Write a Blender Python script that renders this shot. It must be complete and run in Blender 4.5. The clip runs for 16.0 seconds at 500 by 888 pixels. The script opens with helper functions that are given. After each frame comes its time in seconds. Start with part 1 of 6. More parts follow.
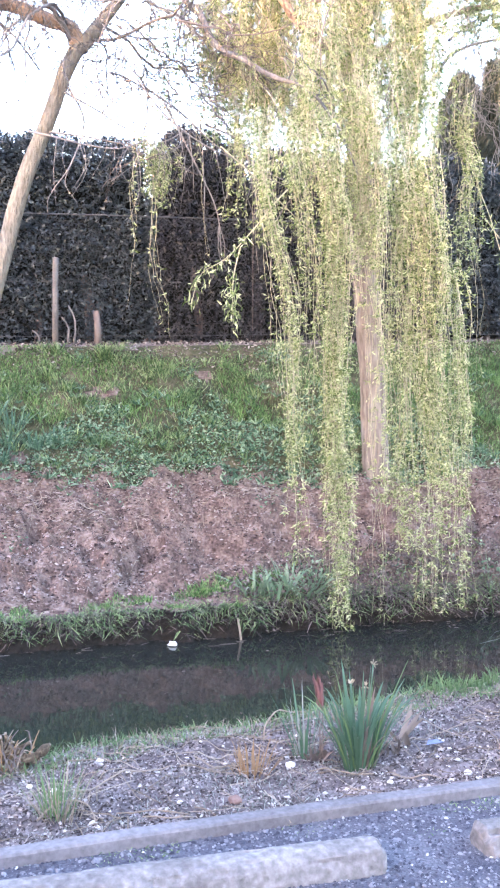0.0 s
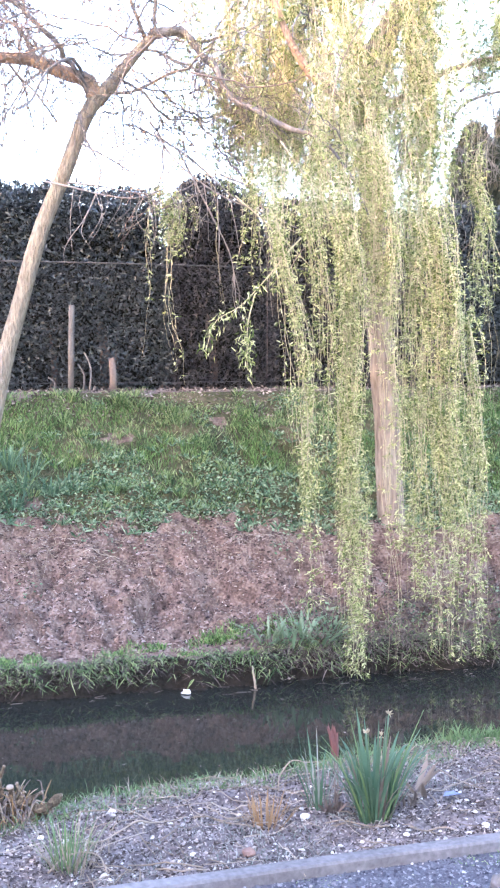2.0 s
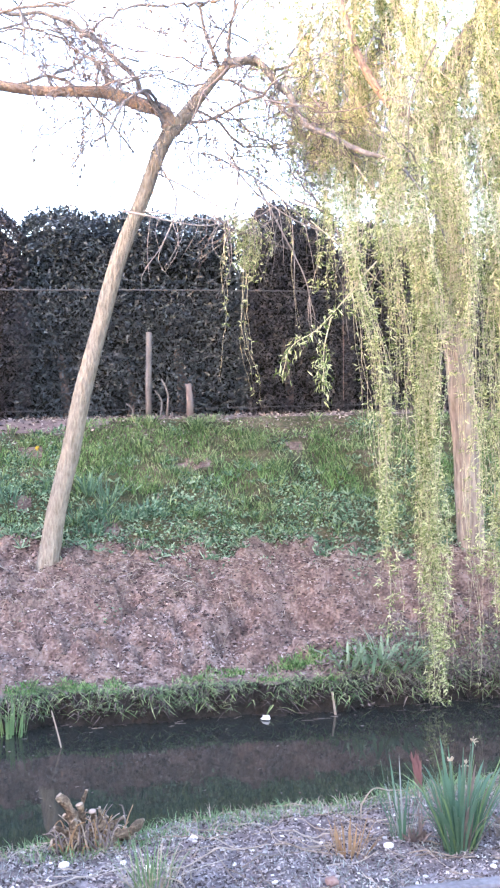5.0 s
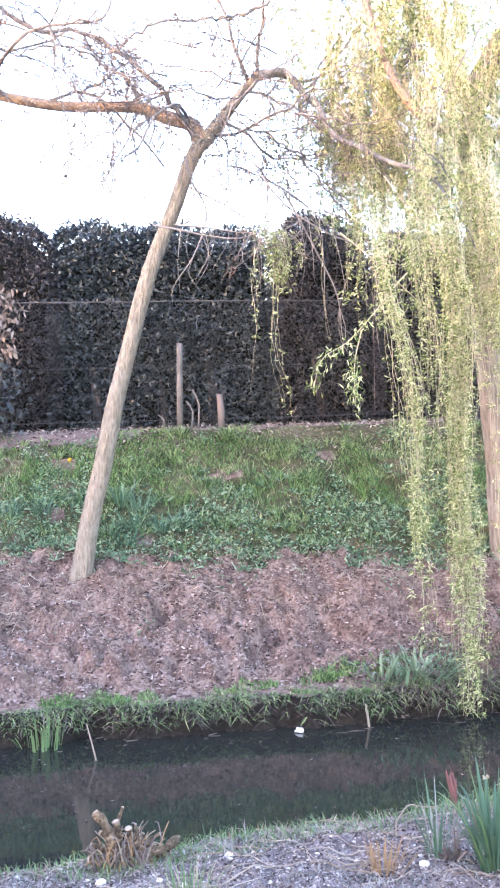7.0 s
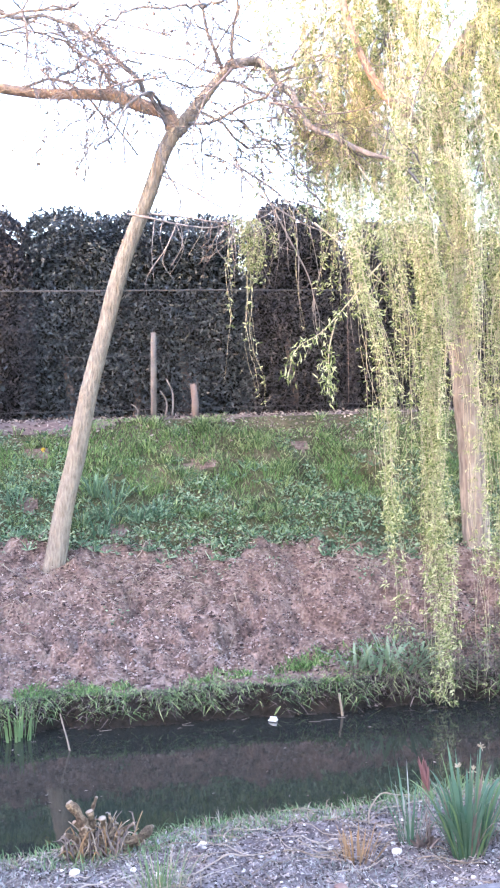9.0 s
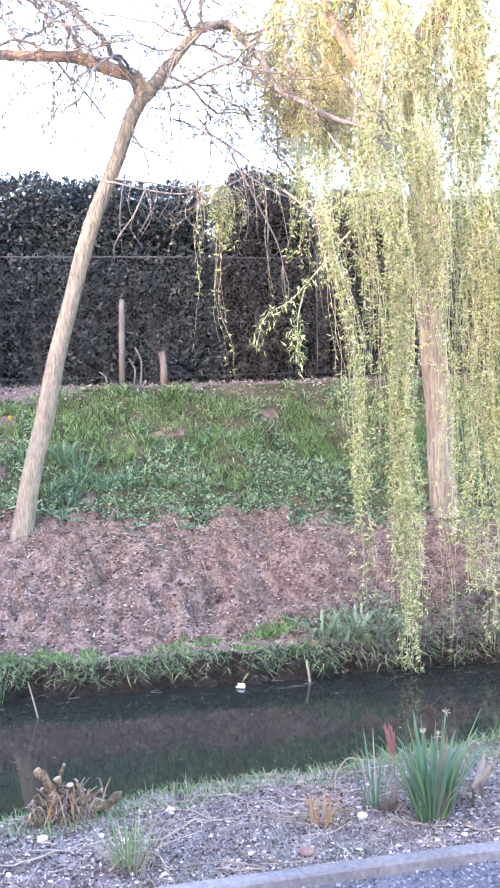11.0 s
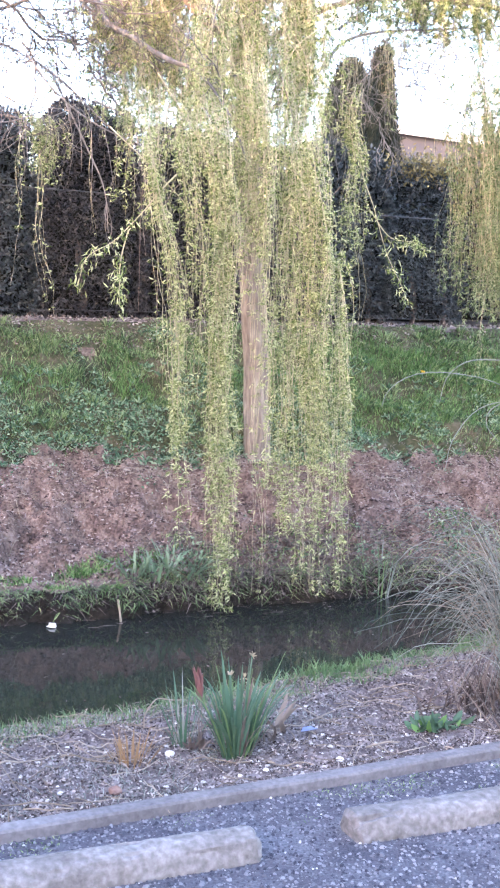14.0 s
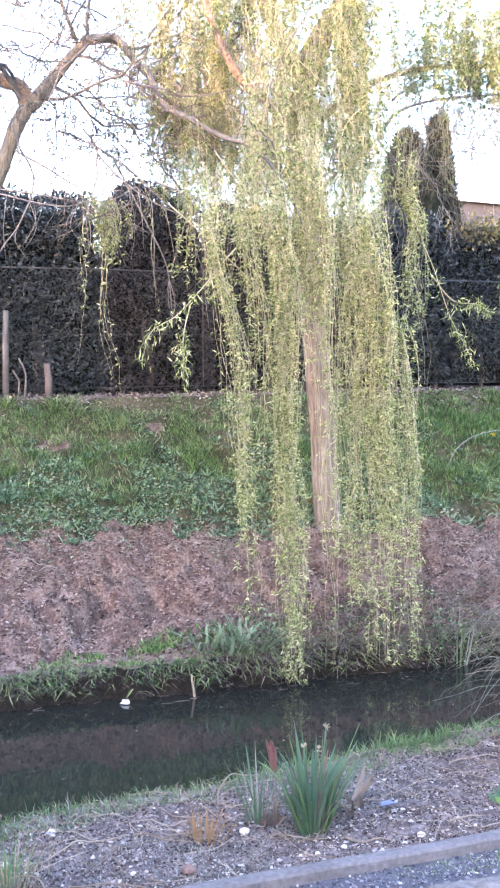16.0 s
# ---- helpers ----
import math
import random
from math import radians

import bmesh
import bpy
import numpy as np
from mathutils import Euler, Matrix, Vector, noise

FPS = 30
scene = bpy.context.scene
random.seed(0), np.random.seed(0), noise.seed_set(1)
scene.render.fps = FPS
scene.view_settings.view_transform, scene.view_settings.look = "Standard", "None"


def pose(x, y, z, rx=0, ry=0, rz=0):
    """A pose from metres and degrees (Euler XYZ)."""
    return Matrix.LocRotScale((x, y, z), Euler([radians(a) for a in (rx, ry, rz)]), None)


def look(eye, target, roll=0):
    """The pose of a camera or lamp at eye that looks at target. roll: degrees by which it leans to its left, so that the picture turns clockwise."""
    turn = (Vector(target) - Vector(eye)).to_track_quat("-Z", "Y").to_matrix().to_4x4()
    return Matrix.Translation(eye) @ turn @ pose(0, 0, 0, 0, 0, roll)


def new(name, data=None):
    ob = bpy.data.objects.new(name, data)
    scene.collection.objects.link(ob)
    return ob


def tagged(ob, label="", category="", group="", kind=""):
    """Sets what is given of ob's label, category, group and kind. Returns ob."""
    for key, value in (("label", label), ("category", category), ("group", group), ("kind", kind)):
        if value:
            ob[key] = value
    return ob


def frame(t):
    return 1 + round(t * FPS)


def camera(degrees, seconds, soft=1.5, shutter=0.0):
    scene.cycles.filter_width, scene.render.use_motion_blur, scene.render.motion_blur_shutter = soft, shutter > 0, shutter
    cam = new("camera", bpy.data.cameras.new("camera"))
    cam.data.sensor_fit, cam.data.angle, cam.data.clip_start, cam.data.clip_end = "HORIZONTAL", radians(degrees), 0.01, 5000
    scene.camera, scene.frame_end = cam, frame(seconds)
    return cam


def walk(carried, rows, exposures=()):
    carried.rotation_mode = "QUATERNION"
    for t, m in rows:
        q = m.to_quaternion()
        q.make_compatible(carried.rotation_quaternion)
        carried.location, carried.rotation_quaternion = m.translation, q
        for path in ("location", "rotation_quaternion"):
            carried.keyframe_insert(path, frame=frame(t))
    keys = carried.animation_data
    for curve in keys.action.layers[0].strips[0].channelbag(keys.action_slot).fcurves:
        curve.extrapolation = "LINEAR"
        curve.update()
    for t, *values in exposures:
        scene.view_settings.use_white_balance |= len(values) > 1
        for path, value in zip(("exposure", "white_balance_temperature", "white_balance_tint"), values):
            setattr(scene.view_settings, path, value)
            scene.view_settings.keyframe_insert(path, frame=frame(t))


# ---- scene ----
# ---- camera and walk ----
cam = camera(26.16, 16.0, soft=2.2)
PATH = [
    (0, (0.016, 0.016, 1.553), (3.297, 9.445, 0.976), 0.27),
    (0.2, (0.016, 0.018, 1.551), (3.275, 9.453, 0.955), 0.19),
    (0.5, (0.015, 0.020, 1.549), (3.149, 9.498, 0.963), 0.08),
    (0.8, (0.014, 0.012, 1.554), (3.157, 9.491, 1.035), 0.04),
    (1, (0.014, 0.007, 1.557), (3.146, 9.492, 1.083), 0.02),
    (1.2, (0.016, 0.009, 1.559), (3.147, 9.497, 1.151), 0.00),
    (1.5, (0.018, 0.012, 1.561), (3.141, 9.505, 1.203), -0.02),
    (1.8, (0.020, 0.013, 1.559), (3.149, 9.508, 1.331), 0.12),
    (2, (0.021, 0.014, 1.557), (3.172, 9.503, 1.404), 0.21),
    (2.2, (0.020, 0.016, 1.555), (3.157, 9.510, 1.466), 0.23),
    (2.5, (0.018, 0.018, 1.552), (3.075, 9.539, 1.526), 0.25),
    (2.8, (0.019, 0.016, 1.552), (3.047, 9.546, 1.563), 0.32),
    (3, (0.020, 0.014, 1.552), (3.049, 9.544, 1.568), 0.36),
    (3.2, (0.020, 0.014, 1.552), (2.991, 9.562, 1.608), 0.28),
    (3.5, (0.021, 0.013, 1.553), (3.013, 9.555, 1.625), 0.17),
    (3.8, (0.013, 0.016, 1.555), (2.954, 9.573, 1.500), 0.24),
    (4, (0.007, 0.018, 1.557), (2.854, 9.604, 1.463), 0.29),
    (4.2, (0.007, 0.022, 1.555), (2.756, 9.637, 1.553), 0.07),
    (4.5, (0.008, 0.027, 1.553), (2.703, 9.657, 1.494), -0.26),
    (4.7, (0.012, 0.026, 1.550), (2.615, 9.681, 1.579), -0.32),
    (6.8, (-0.006, -0.002, 1.613), (2.206, 9.749, 1.769), -0.60),
    (7, (-0.001, 0.005, 1.607), (2.203, 9.758, 1.734), -0.71),
    (7.5, (0.002, -0.008, 1.618), (2.303, 9.723, 1.785), -1.31),
    (8, (0.013, -0.001, 1.616), (2.277, 9.739, 1.700), -1.69),
    (8.2, (-0.008, -0.000, 1.615), (2.292, 9.731, 1.770), -1.28),
    (10.5, (0.015, 0.015, 1.605), (2.621, 9.663, 1.264), -0.66),
    (11, (0.005, 0.012, 1.610), (2.716, 9.633, 1.339), -0.51),
    (11.2, (0.003, 0.014, 1.609), (2.791, 9.612, 1.317), -0.29),
    (11.5, (-0.001, 0.016, 1.608), (2.923, 9.575, 1.316), 0.04),
    (11.8, (-0.008, 0.015, 1.610), (2.993, 9.552, 1.395), 0.17),
    (12, (-0.013, 0.015, 1.611), (3.008, 9.545, 1.398), 0.26),
    (12.2, (-0.014, 0.017, 1.611), (3.049, 9.533, 1.360), 0.27),
    (12.5, (-0.015, 0.020, 1.612), (3.093, 9.523, 1.390), 0.29),
    (12.7, (-0.013, 0.002, 1.624), (3.262, 9.446, 1.363), 0.27),
    (12.8, (-0.013, -0.008, 1.631), (3.432, 9.376, 1.353), 0.27),
    (13, (-0.011, -0.026, 1.643), (3.637, 9.279, 1.325), 0.25),
    (13.2, (-0.018, -0.028, 1.653), (3.776, 9.213, 1.184), 0.59),
    (13.3, (-0.022, -0.028, 1.658), (3.893, 9.151, 1.019), 0.77),
    (13.5, (-0.029, -0.030, 1.668), (4.107, 9.032, 0.798), 1.11),
    (13.7, (-0.031, -0.034, 1.671), (4.215, 8.968, 0.698), 1.46),
    (13.8, (-0.031, -0.036, 1.673), (4.244, 8.949, 0.678), 1.64),
    (14, (-0.033, -0.040, 1.676), (4.273, 8.945, 0.823), 1.99),
    (14.2, (-0.027, -0.048, 1.681), (4.460, 8.845, 0.801), 1.67),
    (14.3, (-0.023, -0.052, 1.683), (4.481, 8.835, 0.822), 1.50),
    (14.5, (-0.017, -0.060, 1.688), (4.527, 8.825, 1.047), 1.18),
    (14.7, (-0.017, -0.056, 1.687), (4.596, 8.797, 1.115), 0.76),
    (14.8, (-0.017, -0.055, 1.686), (4.515, 8.838, 1.074), 0.54),
    (15, (-0.017, -0.051, 1.685), (4.267, 8.961, 1.029), 0.12),
    (15.2, (-0.013, -0.044, 1.677), (4.204, 8.998, 0.991), 0.35),
    (15.3, (-0.012, -0.040, 1.674), (4.191, 9.009, 1.005), 0.46),
    (15.5, (-0.008, -0.033, 1.666), (4.007, 9.095, 0.914), 0.69),
    (15.7, (0.000, -0.027, 1.658), (3.862, 9.177, 1.053), 0.32),
    (15.8, (0.005, -0.025, 1.653), (3.831, 9.203, 1.199), 0.14),
    (16, (0.013, -0.019, 1.645), (3.711, 9.270, 1.461), -0.23),
]
walk(cam, [(t, look(eye, target, roll)) for t, eye, target, roll in PATH], exposures=[(0.0, 4.61, 5790, 33), (8.2, 4.61, 5790, 33), (10.3, 4.61 + 0.12, 5790, 33), (11.2, 4.61 + 0.1, 5790, 33), (12.5, 4.61, 5790, 33), (13.6, 4.61 - 0.22, 5790, 33), (15.4, 4.61 - 0.22, 5790, 33), (16.0, 4.61 - 0.24, 5790, 33)])

# ---- world and sun ----
SUN_ELEV, SUN_AZ = radians(5.0), radians(-120.0)   # azimuth from +y, clockwise: low evening sun from the side, behind the camera
world = bpy.data.worlds.new("sky")
scene.world = world
world.use_nodes = True
wn = world.node_tree.nodes
sky = wn.new("ShaderNodeTexSky")
sky.sky_type = "NISHITA"
sky.sun_disc = False
sky.sun_elevation = SUN_ELEV
sky.sun_rotation = SUN_AZ
sky.altitude = 50
sky.air_density, sky.dust_density, sky.ozone_density = 1.0, 2.0, 1.0
wn["Background"].inputs["Strength"].default_value = 0.15
world.node_tree.links.new(sky.outputs["Color"], wn["Background"].inputs["Color"])

sun = new("sun", bpy.data.lights.new("sun", "SUN"))
sun.data.energy, sun.data.angle, sun.data.color = 0.2, radians(0.6), (1.0, 0.58, 0.26)
to_sun = Vector((math.sin(SUN_AZ) * math.cos(SUN_ELEV), math.cos(SUN_AZ) * math.cos(SUN_ELEV), math.sin(SUN_ELEV)))
sun.matrix_world = look(to_sun * 60, (0, 0, 0))


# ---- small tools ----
EYE_POINT = np.array([0.0, 0.0, 1.6])
VIEW_FIT = {"scale": 1.0}   # scale about the camera's eye: moves the trees in depth, keeps the view


def hash2(ix, iy, seed):
    n = (ix * 374761393 + iy * 668265263 + seed * 974711) & 0x7FFFFFFF
    n = ((n ^ (n >> 13)) * 1274126177) & 0x7FFFFFFF
    n = ((n ^ (n >> 16)) * 60493) & 0x7FFFFFFF
    return (n & 0xFFFF) / 65535.0


def vnoise(x, y, size, seed=0):
    """Smooth value noise, -1 to 1, over arrays."""
    x, y = np.asarray(x, float) / size, np.asarray(y, float) / size
    ix, iy = np.floor(x).astype(np.int64), np.floor(y).astype(np.int64)
    fx, fy = x - ix, y - iy
    fx, fy = fx * fx * (3 - 2 * fx), fy * fy * (3 - 2 * fy)
    a, b = hash2(ix, iy, seed), hash2(ix + 1, iy, seed)
    c, d = hash2(ix, iy + 1, seed), hash2(ix + 1, iy + 1, seed)
    return 2 * ((a + (b - a) * fx) * (1 - fy) + (c + (d - c) * fx) * fy) - 1


def smooth(a, b, x):
    t = np.clip((np.asarray(x, float) - a) / (b - a), 0, 1)
    return t * t * (3 - 2 * t)


class Geo:
    """Collects vertices and faces of one mesh."""

    def __init__(self):
        self.v, self.f, self.n = [], [], 0

    def add(self, verts, faces):
        """verts (N,3); faces: an array of one face size, or a list of tuples."""
        self.v.append(np.asarray(verts, float).reshape(-1, 3))
        if isinstance(faces, np.ndarray):
            self.f.extend((faces + self.n).tolist())
        else:
            self.f.extend([tuple(i + self.n for i in f) for f in faces])
        self.n += len(self.v[-1])
        return self

    def tube(self, path, radii, sides=6, wobble=0.0, seed=0):
        path = np.asarray(path, float)
        count = len(path)
        radii = np.broadcast_to(np.asarray(radii, float), (count,))
        way = np.gradient(path, axis=0)
        way /= np.linalg.norm(way, axis=1, keepdims=True) + 1e-9
        ref = np.array([0.31, 0.95, 0.02]) if abs(way[:, 2]).mean() > 0.6 else np.array([0.02, 0.1, 1.0])
        u = np.cross(way, ref)
        u /= np.linalg.norm(u, axis=1, keepdims=True) + 1e-9
        w = np.cross(way, u)
        ang = np.arange(sides) * 2 * np.pi / sides
        r = radii[:, None] * np.ones(sides)
        if wobble:
            k = np.arange(count)[:, None] * 0.45 + seed * 17.3
            r = r * (1 + wobble * vnoise(k + 0 * ang, 3.1 * np.cos(ang) + 2.2 * np.sin(ang) + 0 * k, 1.0, seed))
        ring = path[:, None] + r[..., None] * (np.cos(ang)[None, :, None] * u[:, None] + np.sin(ang)[None, :, None] * w[:, None])
        i, j = np.meshgrid(np.arange(count - 1), np.arange(sides), indexing="ij")
        k = (j + 1) % sides
        quads = np.stack([i * sides + j, i * sides + k, (i + 1) * sides + k, (i + 1) * sides + j], -1).reshape(-1, 4)
        self.add(ring.reshape(-1, 3), quads)
        self.f.append(tuple(self.n - sides + s for s in range(sides)))
        self.f.append(tuple(self.n - count * sides + s for s in reversed(range(sides))))
        return self

    def leaves(self, base, way, length, width, rng, fold=0.25, shape="lance"):
        """Many leaves at once: base (N,3), way (N,3), length and width (N,)."""
        base, way = np.asarray(base, float), np.asarray(way, float)
        count = len(base)
        if not count:
            return self
        way = way / (np.linalg.norm(way, axis=1, keepdims=True) + 1e-9)
        side = np.cross(way, rng.normal(size=(count, 3)))
        side /= np.linalg.norm(side, axis=1, keepdims=True) + 1e-9
        face = np.cross(side, way)
        length = np.broadcast_to(np.asarray(length, float), (count,))[:, None]
        width = np.broadcast_to(np.asarray(width, float), (count,))[:, None] / 2
        tip = base + way * length - face * length * 0.12
        if shape == "lance":
            mid = base + way * length * 0.42
            v = np.stack([base, mid + side * width + face * width * fold, tip, mid - side * width + face * width * fold], 1)
            f = np.array([[0, 1, 2], [0, 2, 3]])
        else:
            m1, m2 = base + way * length * 0.3, base + way * length * 0.72 - face * length * 0.04
            up = face * width * fold
            v = np.stack([base, m1 + side * width + up, m2 + side * width * 0.8 + up, tip, m2 - side * width * 0.8 + up, m1 - side * width + up], 1)
            f = np.array([[0, 1, 2, 3], [0, 3, 4, 5]])
        k = v.shape[1]
        self.add(v.reshape(-1, 3), (np.arange(count)[:, None, None] * k + f[None]).reshape(-1, f.shape[1]))
        return self

    def blades(self, base, way, length, width, droop, rng):
        """Grass blades: they rise along way and bend over by droop."""
        base, way = np.asarray(base, float), np.asarray(way, float)
        count = len(base)
        if not count:
            return self
        way = way / (np.linalg.norm(way, axis=1, keepdims=True) + 1e-9)
        flat = way * [1, 1, 0] + rng.normal(size=(count, 3)) * [0.15, 0.15, 0]
        flat /= np.linalg.norm(flat, axis=1, keepdims=True) + 1e-9
        turn = rng.uniform(0, 2 * np.pi, count)
        side = np.stack([np.cos(turn), np.sin(turn), 0 * turn], 1)
        length, width, droop = (np.broadcast_to(np.asarray(a, float), (count,))[:, None] for a in (length, width, droop))
        mid = base + way * length * 0.55 + flat * length * droop * 0.18
        tip = base + way * length * (1 - 0.25 * droop) + flat * length * droop * 0.75 - [0, 0, 1] * length * droop * 0.3
        v = np.stack([base - side * width / 2, base + side * width / 2, mid + side * width * 0.42, mid - side * width * 0.42, tip], 1)
        n0 = self.n
        self.v.append(v.reshape(-1, 3))
        b = n0 + np.arange(count)[:, None] * 5
        self.f.extend((b + np.array([0, 1, 2, 3])).tolist())
        self.f.extend((b + np.array([3, 2, 4])).tolist())
        self.n += count * 5
        return self

    def pebbles(self, centre, size, rng, flat=0.65):
        """Small uneven stones (distorted octahedra with a belt)."""
        centre = np.asarray(centre, float)
        count = len(centre)
        if not count:
            return self
        a = np.arange(6) * np.pi / 3
        unit = np.concatenate([np.stack([np.cos(a), np.sin(a), 0 * a - 0.25], 1), np.stack([0.62 * np.cos(a + 0.5), 0.62 * np.sin(a + 0.5), 0 * a + 0.7], 1)])
        size = np.broadcast_to(np.asarray(size, float), (count,))[:, None, None]
        v = unit[None] * rng.uniform(0.7, 1.25, (count, 12, 1)) * (rng.uniform(0.7, 1.3, (count, 1, 3)) * [1, 1, flat])
        t = rng.uniform(0, 6.28, count)
        c, s = np.cos(t)[:, None], np.sin(t)[:, None]
        v = np.stack([v[..., 0] * c - v[..., 1] * s, v[..., 0] * s + v[..., 1] * c, v[..., 2]], -1) * size / 2 + centre[:, None]
        f = [[i, (i + 1) % 6, 6 + (i + 1) % 6, 6 + i] for i in range(6)]
        n0 = self.n
        self.v.append(v.reshape(-1, 3))
        b = n0 + np.arange(count)[:, None]* 12
        for q in f:
            self.f.extend((b + np.array(q)).tolist())
        self.f.extend((b + np.arange(6, 12)).tolist())
        self.n += count * 12
        return self

    def box(self, lo, hi):
        (a, b, c), (d, e, f) = lo, hi
        v = [(a, b, c), (d, b, c), (d, e, c), (a, e, c), (a, b, f), (d, b, f), (d, e, f), (a, e, f)]
        return self.add(v, [(0, 3, 2, 1), (4, 5, 6, 7), (0, 1, 5, 4), (1, 2, 6, 5), (2, 3, 7, 6), (3, 0, 4, 7)])

    def mesh(self, name, material, soft=True):
        me = bpy.data.meshes.new(name)
        v = np.concatenate(self.v) if self.v else np.zeros((0, 3))
        v = EYE_POINT + (v - EYE_POINT) * VIEW_FIT["scale"]
        me.from_pydata(v.tolist(), [], self.f)
        for m in material if isinstance(material, (list, tuple)) else [material]:
            me.materials.append(m)
        if soft:
            me.shade_smooth()
        return me


def part(name, geo, material, parent=None, label="", soft=True):
    """One mesh object from a Geo, under a thing or a part."""
    ob = new(name, geo.mesh(name, material, soft))
    if parent:
        ob.parent = parent
    return tagged(ob, label)


def thing(name, label, category, group="", kind=""):
    return tagged(new(name), label, category, group, kind)


def curve(points, count):
    """A smooth path through points (Catmull-Rom)."""
    p = np.asarray(points, float)
    p = np.concatenate([[2 * p[0] - p[1]], p, [2 * p[-1] - p[-2]]])
    out = []
    for t in np.linspace(0, len(p) - 3 - 1e-6, count):
        i, u = int(t), t - int(t)
        a, b, c, d = p[i:i + 4]
        out.append(0.5 * (2 * b + (c - a) * u + (2 * a - 5 * b + 4 * c - d) * u**2 + (3 * b - a - 3 * c + d) * u**3))
    return np.array(out)


# ---- materials ----
def material(name, colours, scale=8.0, fine=60.0, rough=0.85, bump=0.3, spread=0.5, translucent=0.0, island=0.0, metal=0.0, distance=0.01, spec=0.3, stretch=None):
    """A surface whose colour wanders over the given colours at a coarse and a fine scale; island varies it piece by piece."""
    m = bpy.data.materials.new(name)
    m.use_nodes = True
    nt = m.node_tree
    n, link = nt.nodes, nt.links.new
    b = n["Principled BSDF"]
    b.inputs["Roughness"].default_value = rough
    b.inputs["Metallic"].default_value = metal
    b.inputs["Specular IOR Level"].default_value = spec
    co = n.new("ShaderNodeTexCoord")
    where = co.outputs["Object"]
    if stretch:
        mp = n.new("ShaderNodeMapping")
        mp.inputs["Scale"].default_value = stretch
        link(where, mp.inputs["Vector"])
        where = mp.outputs["Vector"]
    big, small = n.new("ShaderNodeTexNoise"), n.new("ShaderNodeTexNoise")
    for node, sc in ((big, scale), (small, fine)):
        node.inputs["Scale"].default_value = sc
        node.inputs["Detail"].default_value = 4
        link(where, node.inputs["Vector"])
    mix = n.new("ShaderNodeMath")
    mix.operation = "MULTIPLY_ADD"
    link(small.outputs["Fac"], mix.inputs[0])
    mix.inputs[1].default_value = spread
    half = n.new("ShaderNodeMath")
    half.operation = "MULTIPLY_ADD"
    link(big.outputs["Fac"], half.inputs[0])
    half.inputs[1].default_value = 1.6 - spread
    half.inputs[2].default_value = -0.3
    link(half.outputs[0], mix.inputs[2])
    value = mix.outputs[0]
    if island:
        geo = n.new("ShaderNodeNewGeometry")
        add = n.new("ShaderNodeMath")
        add.operation = "MULTIPLY_ADD"
        link(geo.outputs["Random Per Island"], add.inputs[0])
        add.inputs[1].default_value = island
        shift = n.new("ShaderNodeMath")
        shift.operation = "MULTIPLY_ADD"
        link(value, shift.inputs[0])
        shift.inputs[1].default_value = 1 - island
        shift.inputs[2].default_value = 0
        link(shift.outputs[0], add.inputs[2])
        value = add.outputs[0]
    ramp = n.new("ShaderNodeValToRGB")
    link(value, ramp.inputs["Fac"])
    el = ramp.color_ramp.elements
    while len(el) < len(colours):
        el.new(0.5)
    for i, c in enumerate(colours):
        el[i].position = 0.18 + 0.64 * i / max(1, len(colours) - 1)
        el[i].color = (*c, 1)
    link(ramp.outputs["Color"], b.inputs["Base Color"])
    if bump:
        bp = n.new("ShaderNodeBump")
        bp.inputs["Strength"].default_value = bump
        bp.inputs["Distance"].default_value = distance
        link(small.outputs["Fac"], bp.inputs["Height"])
        link(bp.outputs["Normal"], b.inputs["Normal"])
    if translucent:
        tr = n.new("ShaderNodeBsdfTranslucent")
        link(ramp.outputs["Color"], tr.inputs["Color"])
        ms = n.new("ShaderNodeMixShader")
        ms.inputs["Fac"].default_value = translucent
        link(b.outputs[0], ms.inputs[1])
        link(tr.outputs[0], ms.inputs[2])
        link(ms.outputs[0], n["Material Output"].inputs["Surface"])
    return m


M_BARK = material("willow bark", [(0.14, 0.117, 0.087), (0.265, 0.23, 0.178), (0.38, 0.337, 0.268)], 14, 60, 0.92, 1.0, 0.95, distance=0.03, stretch=(1, 1, 0.25))
M_BARK_DARK = material("dark willow bark", [(0.12, 0.10, 0.082), (0.26, 0.222, 0.182), (0.42, 0.37, 0.305)], 9, 34, 0.92, 1.0, 0.95, distance=0.04, stretch=(1, 1, 0.22))
M_BARK_OCHRE = material("ochre bark", [(0.17, 0.13, 0.11), (0.29, 0.22, 0.175), (0.46, 0.31, 0.17)], 4.5, 40, 0.92, 0.9, 0.5, distance=0.03)
M_LIMB = material("grey branch bark", [(0.085, 0.08, 0.078), (0.165, 0.155, 0.148), (0.28, 0.265, 0.25)], 14, 60, 0.9, 0.8, 0.7)
# lightened in place of bright sky bleeding over thin twigs
M_TWIG = material("bare twig", [(0.15, 0.115, 0.10), (0.28, 0.225, 0.195)], 6, 60, 0.8, 0.0, 0.5)
M_SHOOT = material("willow shoot", [(0.30, 0.27, 0.15), (0.46, 0.41, 0.26), (0.62, 0.55, 0.39)], 2, 30, 0.6, 0.0, 0.5, island=0.6)
M_WLEAF = material("young willow leaf", [(0.09, 0.14, 0.04), (0.37, 0.43, 0.165), (0.72, 0.735, 0.43)], 5, 25, 0.5, 0.0, 0.35, translucent=0.42, island=0.85)
M_SIDELEAF = material("greener willow leaf", [(0.08, 0.125, 0.045), (0.23, 0.30, 0.14), (0.46, 0.52, 0.29)], 5, 25, 0.5, 0.0, 0.35, translucent=0.35, island=0.85)
